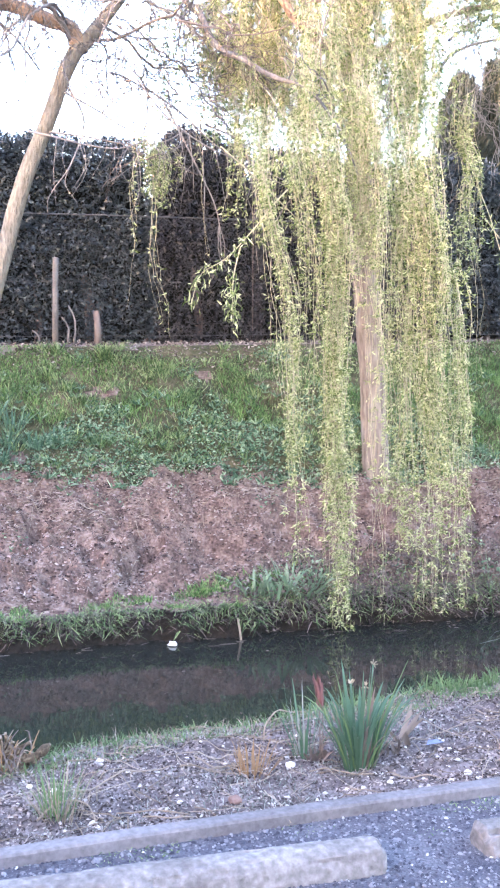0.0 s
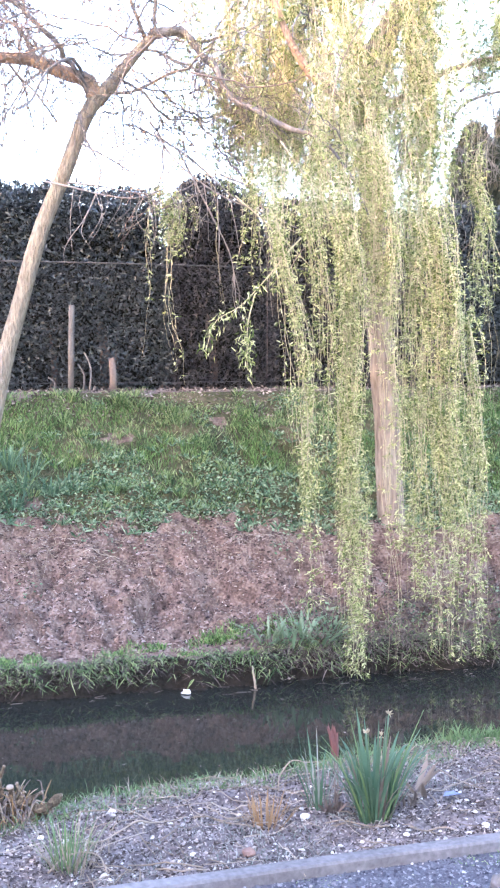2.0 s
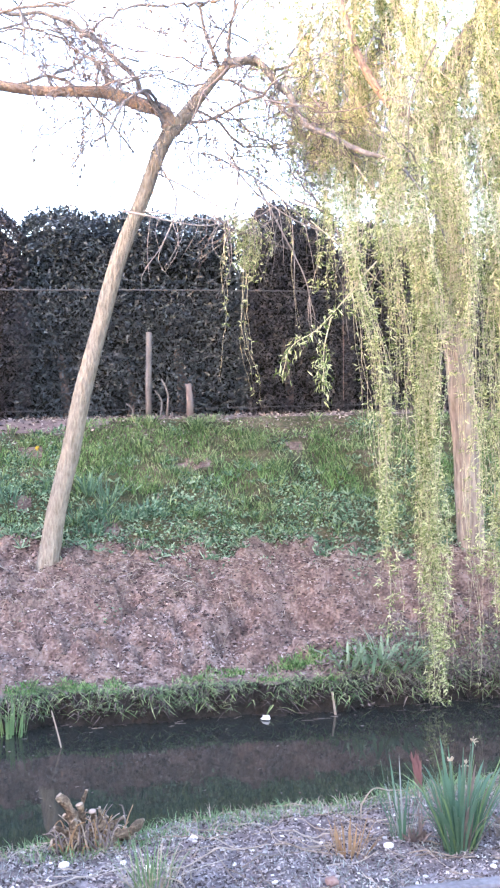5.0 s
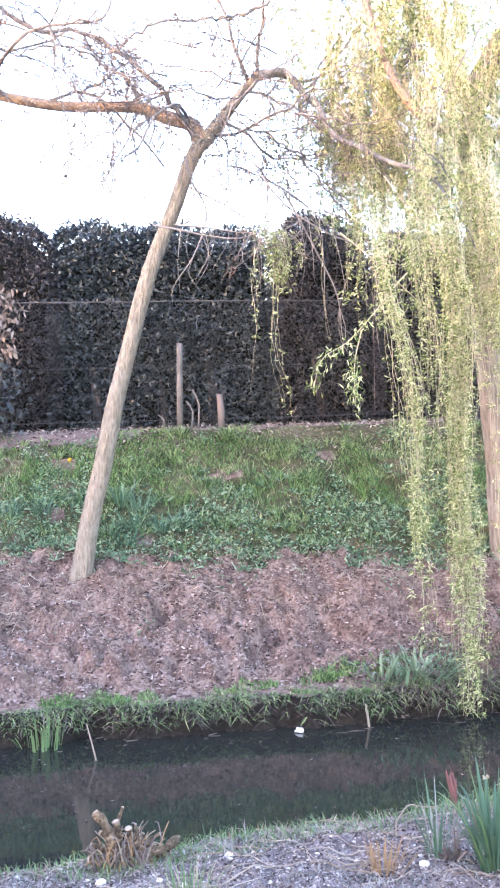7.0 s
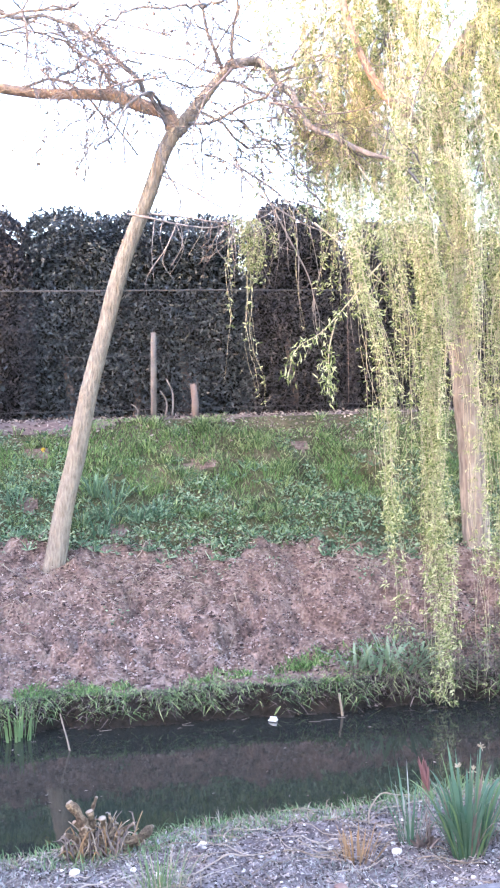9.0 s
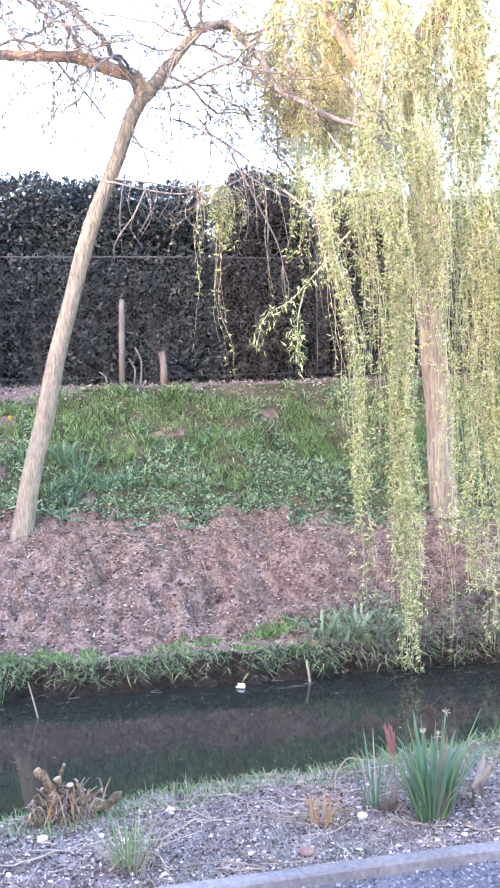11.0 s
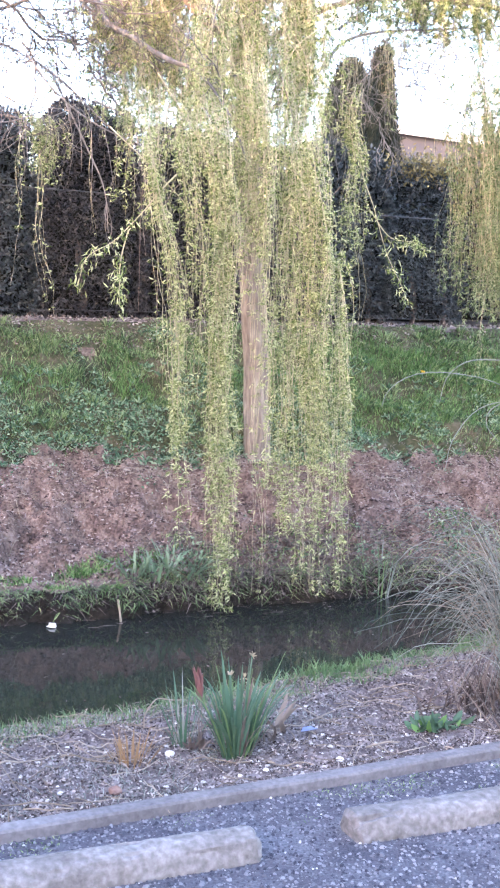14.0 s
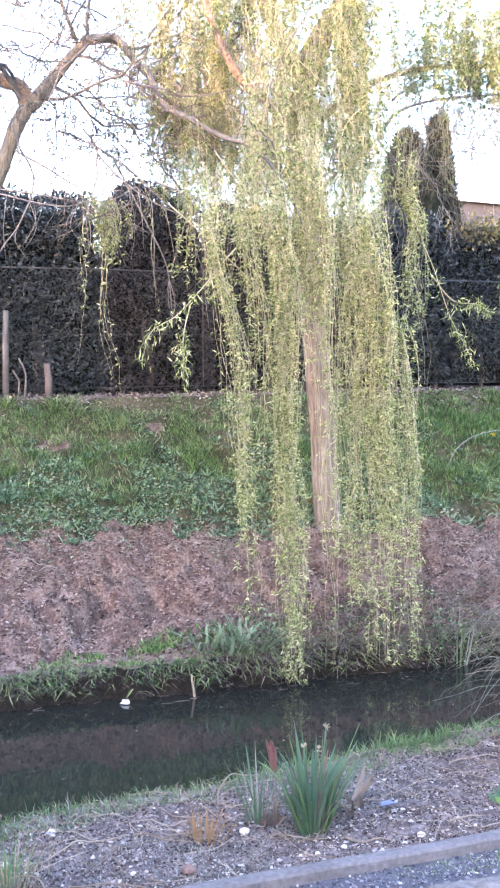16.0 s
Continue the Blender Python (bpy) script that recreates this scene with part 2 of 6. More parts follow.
M_HLEAF = material("hedge leaf", [(0.018, 0.025, 0.028), (0.046, 0.060, 0.063), (0.11, 0.132, 0.138)], 1.5, 20, 0.36, 0.0, 0.5, translucent=0.06, island=0.65, spec=0.5)
M_HRED = material("brown hedge leaf", [(0.022, 0.022, 0.026), (0.052, 0.049, 0.053), (0.108, 0.103, 0.10)], 1.5, 20, 0.45, 0.0, 0.5, translucent=0.08, island=0.65)
# near-black stands in for the shade deep between leaves
M_SHADE_CORE = material("hedge shade core", [(0.008, 0.009, 0.008), (0.02, 0.02, 0.016)], 6, 40, 0.95, 0.5, 0.6)
M_CONIFER = material("conifer spray", [(0.022, 0.034, 0.026), (0.045, 0.057, 0.040), (0.085, 0.083, 0.055)], 2, 18, 0.7, 0.0, 0.5, island=0.6)
M_GRASS = material("bank grass", [(0.04, 0.085, 0.032), (0.17, 0.29, 0.105), (0.42, 0.50, 0.235)], 4, 14, 0.55, 0.0, 0.4, translucent=0.25, island=0.75)
M_WEED = material("weed leaf", [(0.036, 0.09, 0.048), (0.145, 0.255, 0.145), (0.36, 0.465, 0.30)], 3, 14, 0.45, 0.0, 0.5, translucent=0.2, island=0.75)
M_DOCK = material("pale dock leaf", [(0.08, 0.135, 0.07), (0.19, 0.27, 0.16), (0.34, 0.41, 0.28)], 3, 25, 0.5, 0.0, 0.5, translucent=0.2, island=0.5)
M_TIP = material("withered strap leaf", [(0.10, 0.07, 0.062), (0.21, 0.16, 0.135), (0.33, 0.27, 0.22)], 6, 30, 0.8, 0.0, 0.5, translucent=0.15)
M_REED = material("reed leaf", [(0.07, 0.14, 0.05), (0.13, 0.22, 0.09), (0.22, 0.30, 0.14)], 2, 20, 0.5, 0.0, 0.5, translucent=0.25, island=0.4)
M_DAFF = material("daffodil leaf", [(0.032, 0.085, 0.042), (0.072, 0.15, 0.088), (0.16, 0.24, 0.175)], 3, 30, 0.5, 0.0, 0.5, translucent=0.2, island=0.6)
M_STRAW = material("dry stem", [(0.15, 0.115, 0.085), (0.28, 0.225, 0.17), (0.42, 0.36, 0.29)], 3, 40, 0.85, 0.0, 0.5, island=0.6)
M_BROWN = material("dead brown stem", [(0.06, 0.046, 0.041), (0.145, 0.114, 0.10), (0.27, 0.225, 0.20)], 4, 40, 0.9, 0.2, 0.5, island=0.6)
M_WOOD = material("cut stump wood", [(0.028, 0.019, 0.013), (0.14, 0.10, 0.064), (0.38, 0.30, 0.19)], 24, 70, 0.9, 1.0, 0.9, distance=0.03)
M_CUT = material("pale sawn wood", [(0.22, 0.17, 0.125), (0.40, 0.33, 0.26)], 20, 70, 0.85, 0.4, 0.6)
M_TERRA = material("reddish stone", [(0.15, 0.09, 0.075), (0.27, 0.18, 0.15)], 20, 70, 0.9, 0.5, 0.6)
M_FRESH = material("fresh short grass", [(0.042, 0.10, 0.032), (0.125, 0.255, 0.07), (0.27, 0.40, 0.145)], 3, 20, 0.55, 0.0, 0.4, translucent=0.3, island=0.7)
M_RED = material("red shoot", [(0.16, 0.085, 0.08), (0.30, 0.15, 0.14)], 8, 40, 0.6, 0.0, 0.5, translucent=0.2)
M_SEDGE = material("sedge blade", [(0.10, 0.12, 0.105), (0.21, 0.235, 0.205), (0.42, 0.435, 0.39)], 2, 30, 0.6, 0.0, 0.5, translucent=0.15, island=0.8)
M_CONCRETE = material("weathered concrete", [(0.10, 0.09, 0.085), (0.19, 0.177, 0.17), (0.33, 0.317, 0.31)], 3.4, 40, 0.94, 1.0, 0.9, distance=0.012)
M_EDGING = material("concrete edging", [(0.095, 0.088, 0.09), (0.17, 0.16, 0.163), (0.26, 0.25, 0.255)], 2.5, 48, 0.94, 0.8, 0.7, distance=0.005)
M_HOUSE = material("grey rendered house wall", [(0.10, 0.095, 0.11), (0.13, 0.125, 0.14)], 2, 60, 0.9, 0.2, 0.5)
M_STONE = material("gravel stone", [(0.05, 0.051, 0.068), (0.125, 0.126, 0.148), (0.27, 0.27, 0.29)], 3, 50, 0.85, 0.2, 0.4, island=0.85)
M_PALE = material("pale stone", [(0.34, 0.31, 0.29), (0.48, 0.455, 0.43), (0.64, 0.62, 0.59)], 3, 50, 0.85, 0.2, 0.4, island=0.6)
M_CHIP = material("dirt clod and chip", [(0.045, 0.028, 0.024), (0.175, 0.117, 0.10), (0.34, 0.262, 0.235)], 3, 40, 0.95, 0.2, 0.5, island=0.85)
M_FOAM = material("white foam", [(0.72, 0.70, 0.62), (0.82, 0.80, 0.74)], 8, 60, 0.7, 0.2, 0.4)
M_GALV = material("grey fence wire", [(0.07, 0.07, 0.07), (0.13, 0.13, 0.13)], 8, 60, 0.6, 0.0, 0.4, metal=0.3)
M_POST = material("weathered fence post", [(0.10, 0.093, 0.088), (0.165, 0.152, 0.142), (0.24, 0.225, 0.21)], 6, 70, 0.92, 0.6, 0.6)
M_SHADE_BLOCK = material("shade block surface", [(0.17, 0.135, 0.13), (0.24, 0.19, 0.18)], 2, 60, 0.9, 0.2, 0.5)
M_ROOF = material("roof covering", [(0.30, 0.29, 0.31), (0.42, 0.41, 0.43)], 2, 40, 0.9, 0.3, 0.5)
M_FASCIA = material("white fascia", [(0.70, 0.70, 0.69), (0.80, 0.80, 0.79)], 3, 50, 0.6, 0.0, 0.4)
M_DEADLEAF = material("withered leaf", [(0.13, 0.09, 0.07), (0.26, 0.20, 0.16), (0.44, 0.37, 0.31)], 3, 30, 0.9, 0.0, 0.5, translucent=0.15, island=0.7)
M_DAFFLOWER = material("faded flower", [(0.30, 0.24, 0.16), (0.45, 0.39, 0.28)], 8, 40, 0.8, 0.0, 0.4, translucent=0.2)
M_YELLOW = material("yellow flower", [(0.62, 0.42, 0.03), (0.75, 0.55, 0.06)], 8, 40, 0.7, 0.0, 0.4)
M_BLUE = material("blue plastic scrap", [(0.13, 0.16, 0.30), (0.20, 0.24, 0.40)], 20, 60, 0.4, 0.0, 0.4)
M_RUST = material("rusty brown stalk", [(0.11, 0.065, 0.035), (0.25, 0.155, 0.08), (0.40, 0.27, 0.15)], 4, 40, 0.9, 0.0, 0.5, island=0.6)
M_PALETWIG = material("pale twig", [(0.20, 0.175, 0.16), (0.35, 0.315, 0.285)], 6, 60, 0.8, 0.0, 0.5)
M_FLAKE = material("leaf litter flake", [(0.045, 0.034, 0.032), (0.165, 0.13, 0.115), (0.42, 0.365, 0.325)], 3, 40, 0.9, 0.0, 0.4, island=0.92)
M_MULCH = material("mulch crumb", [(0.042, 0.033, 0.031), (0.15, 0.123, 0.113), (0.40, 0.352, 0.325)], 3, 40, 0.9, 0.0, 0.4, island=0.92)
# evening sun on the hedge top, put into the leaf colour
M_SUNLIT_GOLD = material("hedge leaf in painted sun gold", [(0.13, 0.11, 0.045), (0.26, 0.215, 0.09), (0.42, 0.36, 0.17)], 4, 25, 0.5, 0.0, 0.4, translucent=0.2, island=0.8)
# buds whose peach tone stands in for low sun and sky glare
M_PEACH_BUD = material("bud in warm sun tone", [(0.30, 0.21, 0.15), (0.48, 0.37, 0.26), (0.66, 0.56, 0.42)], 4, 25, 0.6, 0.0, 0.4, translucent=0.35, island=0.8)


# ---- ground: car park, planted strip, stream and bank, one sheet ----
WATER_Z = -0.27
FENCE_Y = 11.5


def crest(x):
    """Edge of the near bank."""
    x = np.clip(x, -8, 16)
    return 4.55 + 0.155 * x + 0.05 * vnoise(x, 0 * x, 0.7, 3)


def far_edge(x):
    """Waterline of the far bank."""
    return 7.30 + 0.07 * vnoise(x, 0 * x, 0.5, 5) + 0.05 * vnoise(x, 0 * x, 0.17, 6)


def grass_edge(x):
    """Line at which the bare soil ends and the grass of the bank begins."""
    return 9.22 - 0.04 * np.clip(x, -2, 10) + 0.08 * vnoise(x, 0 * x, 0.8, 9) + 0.06 * vnoise(x, 0 * x, 0.22, 10)


def kerb_line(x):
    return 3.445 + 0.022 * np.clip(x, -3, 8)


def height(x, y):
    x, y = np.broadcast_arrays(np.asarray(x, float), np.asarray(y, float))
    c, w = crest(x), far_edge(x)
    lip = -0.06 + 0.12 * smooth(2.0, 3.4, x)
    top = 1.907 + 0.025 * np.clip(x, -6, 14)
    e = kerb_line(x)
    knots = [(e, 0 * x), (e + 0.08, 0.02 + 0 * x), (c - 0.45, 0.0 + 0 * x), (c, -0.075 + 0 * x), (c + 0.3, -0.36 + 0 * x),
             (w - 0.25, -0.42 + 0 * x), (w, -0.30 + 0 * x), (w + 0.025, -0.17 + 0 * x), (w + 0.07, -0.085 + 0 * x), (7.62 + 0 * x, lip), (9.1 + 0 * x, 0.715 + 0 * x), (FENCE_Y - 0.3 + 0 * x, top - 0.05), (FENCE_Y + 0.2 + 0 * x, top)]
    z = np.zeros_like(x)
    for (a, za), (b, zb) in zip(knots, knots[1:]):
        u = np.clip((y - a) / np.maximum(b - a, 1e-3), 0, 1)
        z = np.where(y >= a, za + (zb - za) * u, z)
    bed = smooth(3.55, 3.75, y) * (1 - smooth(c - 0.1, c + 0.2, y))
    soil = smooth(7.4, 7.8, y) * (1 - smooth(9.2, 9.7, y))
    green = smooth(9.0, 9.6, y) * (1 - smooth(10.2, 11.1, y))
    z = z + bed * (0.02 * vnoise(x, y, 0.23, 11) + 0.018 * vnoise(x, y, 0.07, 12))
    z = z + soil * (0.05 * vnoise(x, y, 0.6, 13) + 0.055 * vnoise(x, y, 0.19, 14) + 0.055 * vnoise(x, y, 0.085, 15) + 0.03 * vnoise(x, y, 0.05, 20))
    rough = smooth(7.65, 7.9, y) * (1 - smooth(8.45, 8.9, y))
    z = z - rough * (0.13 * smooth(0.15, 0.75, vnoise(x, y, 0.17, 18)) + 0.07 * smooth(0.2, 0.7, vnoise(x, y, 0.095, 19)))
    z = z + green * (0.07 * vnoise(x, y, 0.7, 16) + 0.06 * vnoise(x, y, 0.22, 17))
    return z


def spaced(*runs):
    out = []
    for a, b, step in runs:
        out.append(np.arange(a, b - 1e-6, step))
    return np.concatenate(out + [[runs[-1][1]]])


gx = np.concatenate([[-400, -150, -60, -25, -12, -7, -5], spaced((-2.8, 11.0, 0.03)), [12, 13.5, 16, 20, 28, 60, 150, 400]])
gy = np.concatenate([[-400, -150, -60, -25, -10, -4, 0, 1.2], spaced((2.0, 5.6, 0.045), (5.6, 7.0, 0.12), (7.0, 9.5, 0.025), (9.5, 9.8, 0.05), (9.8, 11.9, 0.06)), [12.4, 13.2, 15, 19, 24, 40, 80, 180, 400]])
GX, GY = np.meshgrid(gx, gy, indexing="ij")
GZ = height(GX, GY)
ni, nj = GX.shape
ii, jj = np.meshgrid(np.arange(ni - 1), np.arange(nj - 1), indexing="ij")
gq = np.stack([ii * nj + jj, (ii + 1) * nj + jj, (ii + 1) * nj + jj + 1, ii * nj + jj + 1], -1).reshape(-1, 4)
ground_geo = Geo().add(np.stack([GX, GY, GZ], -1).reshape(-1, 3), gq)


def ground_material(name, colours, scale, fine, bump, rough=0.95, dist=0.02):
    return material(name, colours, scale, fine, rough, bump, 0.75, distance=dist, spec=0.15)


M_GRAVEL = ground_material("car park grit", [(0.055, 0.056, 0.072), (0.12, 0.121, 0.143), (0.22, 0.22, 0.243)], 4, 90, 1.0)
M_BED = ground_material("planting soil", [(0.05, 0.04, 0.04), (0.165, 0.138, 0.136), (0.34, 0.305, 0.30)], 9, 55, 1.0)
# mud darkened so that the undercut's shade lies in its colour
M_SHADE_MUD = ground_material("stream mud with undercut shade", [(0.012, 0.010, 0.008), (0.040, 0.033, 0.027)], 12, 35, 1.0)
# soil colour; its darkest spots stand in for shade between clods
M_SOIL = ground_material("bare bank soil", [(0.05, 0.032, 0.026), (0.205, 0.143, 0.12), (0.40, 0.315, 0.27)], 8, 45, 1.0, dist=0.05)
# ground darkened to paint the shaded gaps between grass blades
M_TURF = ground_material("turf soil", [(0.022, 0.028, 0.014), (0.075, 0.075, 0.038), (0.17, 0.135, 0.095)], 2.4, 22, 0.9, dist=0.04)
M_LITTER = ground_material("hedge litter", [(0.10, 0.07, 0.065), (0.17, 0.13, 0.12), (0.24, 0.195, 0.18)], 2, 30, 0.9)

gm = ground_geo.mesh("ground", [M_GRAVEL, M_BED, M_SHADE_MUD, M_SOIL, M_TURF, M_LITTER])
cx, cy = (GX[:-1, :-1] + GX[1:, 1:]).ravel() / 2, (GY[:-1, :-1] + GY[1:, 1:]).ravel() / 2
index = np.zeros(len(cx), np.int32)
index[cy > kerb_line(cx)] = 1
index[cy > crest(cx) + 0.12] = 2
index[cy > far_edge(cx) + 0.10] = 3
index[cy > grass_edge(cx)] = 4
patch = vnoise(cx, cy, 0.55, 21) + 0.5 * vnoise(cx, cy, 0.2, 22)
index[(index == 4) & (patch > 0.8 + 0.4 * (cx > 3.5)) & (cy < 10.7)] = 3
index[cy > FENCE_Y - 0.30 - 0.35 * (1 - smooth(0.5, 1.6, cx)) + 0.18 * vnoise(cx, cy, 0.5, 23)] = 5
index[cy > 20] = 4
gm.polygons.foreach_set("material_index", index)
ground = tagged(new("ground", gm), "gravel car park, planted strip and bare sloping bank", "ground", kind="structure")

# water
M_WATER = bpy.data.materials.new("still dark water")
M_WATER.use_nodes = True
wnt = M_WATER.node_tree
wb = wnt.nodes["Principled BSDF"]
wb.inputs["Base Color"].default_value = (0.018, 0.020, 0.017, 1)
wb.inputs["Roughness"].default_value = 0.03
wb.inputs["IOR"].default_value = 1.33
wb.inputs["Specular IOR Level"].default_value = 0.5
wt, wbp, wco = wnt.nodes.new("ShaderNodeTexNoise"), wnt.nodes.new("ShaderNodeBump"), wnt.nodes.new("ShaderNodeTexCoord")
wt.inputs["Scale"].default_value = 3.0
wt.inputs["Detail"].default_value = 3
wbp.inputs["Strength"].default_value = 0.12
wbp.inputs["Distance"].default_value = 0.01
wnt.links.new(wco.outputs["Object"], wt.inputs["Vector"])
wnt.links.new(wt.outputs["Fac"], wbp.inputs["Height"])
wnt.links.new(wbp.outputs["Normal"], wb.inputs["Normal"])
xs = spaced((-60, -4, 4.0), (-4, 14, 0.3), (14, 60, 4.0))
wv, wf = [], []
for i, x in enumerate(xs):
    a, b = float(crest(x)) + 0.10, float(far_edge(x)) + 0.12
    wv += [(x, a, WATER_Z), (x, b, WATER_Z)]
    if i:
        wf.append((2 * i - 2, 2 * i, 2 * i + 1, 2 * i - 1))
water = tagged(part("water", Geo().add(wv, wf), M_WATER), "still dark stream water mirroring the bank", "water", kind="structure")

# concrete edging between car park and planted strip
kx = spaced((-40, -3, 5.0), (-3, 8, 0.12), (8, 40, 5.0))
kv, kf = [], []
prof = [(3.45, -0.05), (3.45, 0.036), (3.456, 0.044), (3.510, 0.046), (3.519, 0.038), (3.519, -0.05)]
for i, x in enumerate(kx):
    dy, dz = 0.006 * float(vnoise(x, 0.0, 0.8, 31)), 0.003 * float(vnoise(x, 4.0, 0.35, 32))
    kv += [(x, y + dy + float(kerb_line(x)) - 3.48, z + (dz if z > 0 else 0)) for y, z in prof]
    if i:
        for k in range(5):
            kf.append((6 * i - 6 + k, 6 * i - 5 + k, 6 * i + k + 1, 6 * i + k))
kerb = tagged(part("kerb", Geo().add(kv, kf), M_EDGING, soft=False), "low grey concrete edging along the planted strip", "kerb", kind="structure")


# ---- unseen blocks added to keep the evening sun off the bank ----
SUN_FLOW = np.array([math.sin(radians(60.0)), math.cos(radians(60.0)), 0])
SUN_SIDE = np.array([-SUN_FLOW[1], SUN_FLOW[0], 0])


def shade_block(name, side0, side1, away, top):
    g = Geo()
    v = []
    for z in (-0.3, top):
        for a, s in ((away, side0), (away, side1), (away + 7, side1), (away + 7, side0)):
            v.append(SUN_SIDE * s - SUN_FLOW * a + [0, 0, z])
    g.add(v, [(0, 1, 2, 3), (7, 6, 5, 4), (0, 4, 5, 1), (1, 5, 6, 2), (2, 6, 7, 3), (3, 7, 4, 0)])
    return tagged(part(name, g, M_SHADE_BLOCK, soft=False), "unseen block added to keep low sun off the bank", "wall", kind="structure")


# heights are set by where the sun's shadow should end
shade_block("shade_block_south_east", -45, 4.2, 19.5, 6.85)
shade_block("shade_block_south", 4.25, 7.95, 19.5, 6.6)
shade_block("shade_block_west", 8.0, 11.45, 20.5, 8.0)
shade_block("shade_block_north_west", 11.5, 42, 20.5, 13.2)


# ---- hedge, fence and what stands behind ----
def hedge(x0, x1, y0, y1, top, clear, leaf_mat, label, seed, density=1.0, left_round=0.5, right_round=0.5, stems=(), size=0.085):
    """A clipped evergreen hedge: stems, a near-black core painted as inner shade and a skin of single leaves. clear:
    height of bare stems under it.
    """
    rng = np.random.default_rng(seed)
    ob = thing("hedge", label, "hedge", "hedge behind the fence")
    zb = float(height((x0 + x1) / 2, y0)) + clear - 0.12

    def roof(x):
        e0, e1 = np.clip((x - x0) / left_round, 0, 1), np.clip((x1 - x) / right_round, 0, 1)
        drop = 0.75 * ((1 - np.sqrt(1 - (1 - e0) ** 2)) + (1 - np.sqrt(1 - (1 - e1) ** 2)))
        return top - drop + 0.07 * vnoise(x, 0 * x, 0.5, seed) + 0.04 * vnoise(x, 0 * x, 0.15, seed + 1)

    # core added to block light; its blackness is painted shade
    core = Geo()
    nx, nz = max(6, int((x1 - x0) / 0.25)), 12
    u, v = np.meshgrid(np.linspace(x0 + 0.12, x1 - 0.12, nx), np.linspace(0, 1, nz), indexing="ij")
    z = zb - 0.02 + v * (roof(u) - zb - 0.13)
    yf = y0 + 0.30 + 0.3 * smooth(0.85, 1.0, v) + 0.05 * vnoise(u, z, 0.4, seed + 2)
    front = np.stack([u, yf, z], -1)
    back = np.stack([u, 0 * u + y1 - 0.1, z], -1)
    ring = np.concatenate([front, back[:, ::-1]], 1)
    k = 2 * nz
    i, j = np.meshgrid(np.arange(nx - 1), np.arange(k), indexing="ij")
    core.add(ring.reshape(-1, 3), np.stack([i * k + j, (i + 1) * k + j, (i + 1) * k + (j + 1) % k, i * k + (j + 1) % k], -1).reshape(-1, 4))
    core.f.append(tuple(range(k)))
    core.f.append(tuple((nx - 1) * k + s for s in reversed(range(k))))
    part("shade_core", core, M_SHADE_CORE, ob)
    skin = Geo()
    area = (x1 - x0) * (top - zb)
    n = int(area * 2300 * density)
    x = rng.uniform(x0, x1, n)
    h = rng.uniform(0, 1, n)
    z = zb + h * (roof(x) - zb)
    bulge = 0.08 * vnoise(x, z, 0.45, seed + 4) + 0.05 * vnoise(x, z, 0.17, seed + 5)
    edge = np.minimum(np.clip((x - x0) / 0.3, 0, 1), np.clip((x1 - x) / 0.3, 0, 1))
    y = y0 + 0.12 - bulge + 0.25 * (1 - edge) ** 2 + 0.4 * smooth(0.9, 1.0, h) ** 2 + rng.exponential(0.045, n)
    way = rng.normal(size=(n, 3)) * [0.8, 0.45, 0.7] + [0, -0.55, -0.12]
    skin.leaves(np.stack([x, y, z], 1), way, rng.uniform(0.7, 1.3, n) * size, rng.uniform(0.7, 1.2, n) * size * 0.46, rng, 0.3, "oval")
    m = int((x1 - x0) * (y1 - y0) * 1500 * density)
    x = rng.uniform(x0, x1, m)
    way = rng.normal(size=(m, 3)) * [0.7, 0.6, 0.5] + [0, -0.1, 0.6]
    y = rng.uniform(y0 + 0.15, y1, m)
    skin.leaves(np.stack([x, y, roof(x) - 0.1 + rng.uniform(-0.06, 0.09, m)], 1), way, rng.uniform(0.7, 1.3, m) * size, rng.uniform(0.7, 1.2, m) * size * 0.46, rng, 0.3, "oval")
    for xe, sgn in ((x0, -1), (x1, 1)):
        m = int((y1 - y0) * (top - zb) * 1000 * density)
        y, h = rng.uniform(y0 + 0.1, y1, m), rng.uniform(0, 0.93, m)
        z = zb + h * (top - 0.35 - zb)
        xx = xe - sgn * (0.04 + 0.4 * smooth(0.7, 1.0, h) ** 2 + rng.exponential(0.05, m))
        skin.leaves(np.stack([xx, y, z], 1), rng.normal(size=(m, 3)) * 0.6 + [sgn * 0.6, 0, 0], size, size * 0.45, rng, 0.3, "oval")
    part("leaves", skin, leaf_mat, ob)
    for sx, r in stems:
        gz = float(height(sx, y0 + 0.25))
        path = curve([(sx, y0 + 0.3, gz - 0.1), (sx + 0.03, y0 + 0.28, gz + 0.3), (sx - 0.04, y0 + 0.35, gz + 0.8), (sx + 0.02, y0 + 0.5, gz + 1.3)], 8)
        part("stem", Geo().tube(path, np.linspace(r * 1.3, r, 8), 7, 0.2, seed), M_BROWN, ob, "bare brown stem")
    return ob


GREEN = "tall clipped dark evergreen hedge with glossy leaves behind the wire fence"
hedge(-3.1, 0.62, 11.72, 12.7, 4.32, 0.0, M_HRED, "tall clipped brownish hedge with a rounded end", 101, 1.0, 0.4, 0.4, ((-0.46, 0.04),), 0.05)
hedge(0.42, 3.05, 11.76, 12.7, 4.27, 0.0, M_HLEAF, GREEN, 102, 1.0, 0.28, 0.24, ((0.96, 0.04), (1.7, 0.03), (2.28, 0.055), (2.38, 0.03)), 0.056)
hedge(3.03, 4.31, 11.72, 12.7, 4.42, 0.0, M_HRED, GREEN, 103, 1.0, 0.35, 0.3, ((3.53, 0.04),), 0.053)
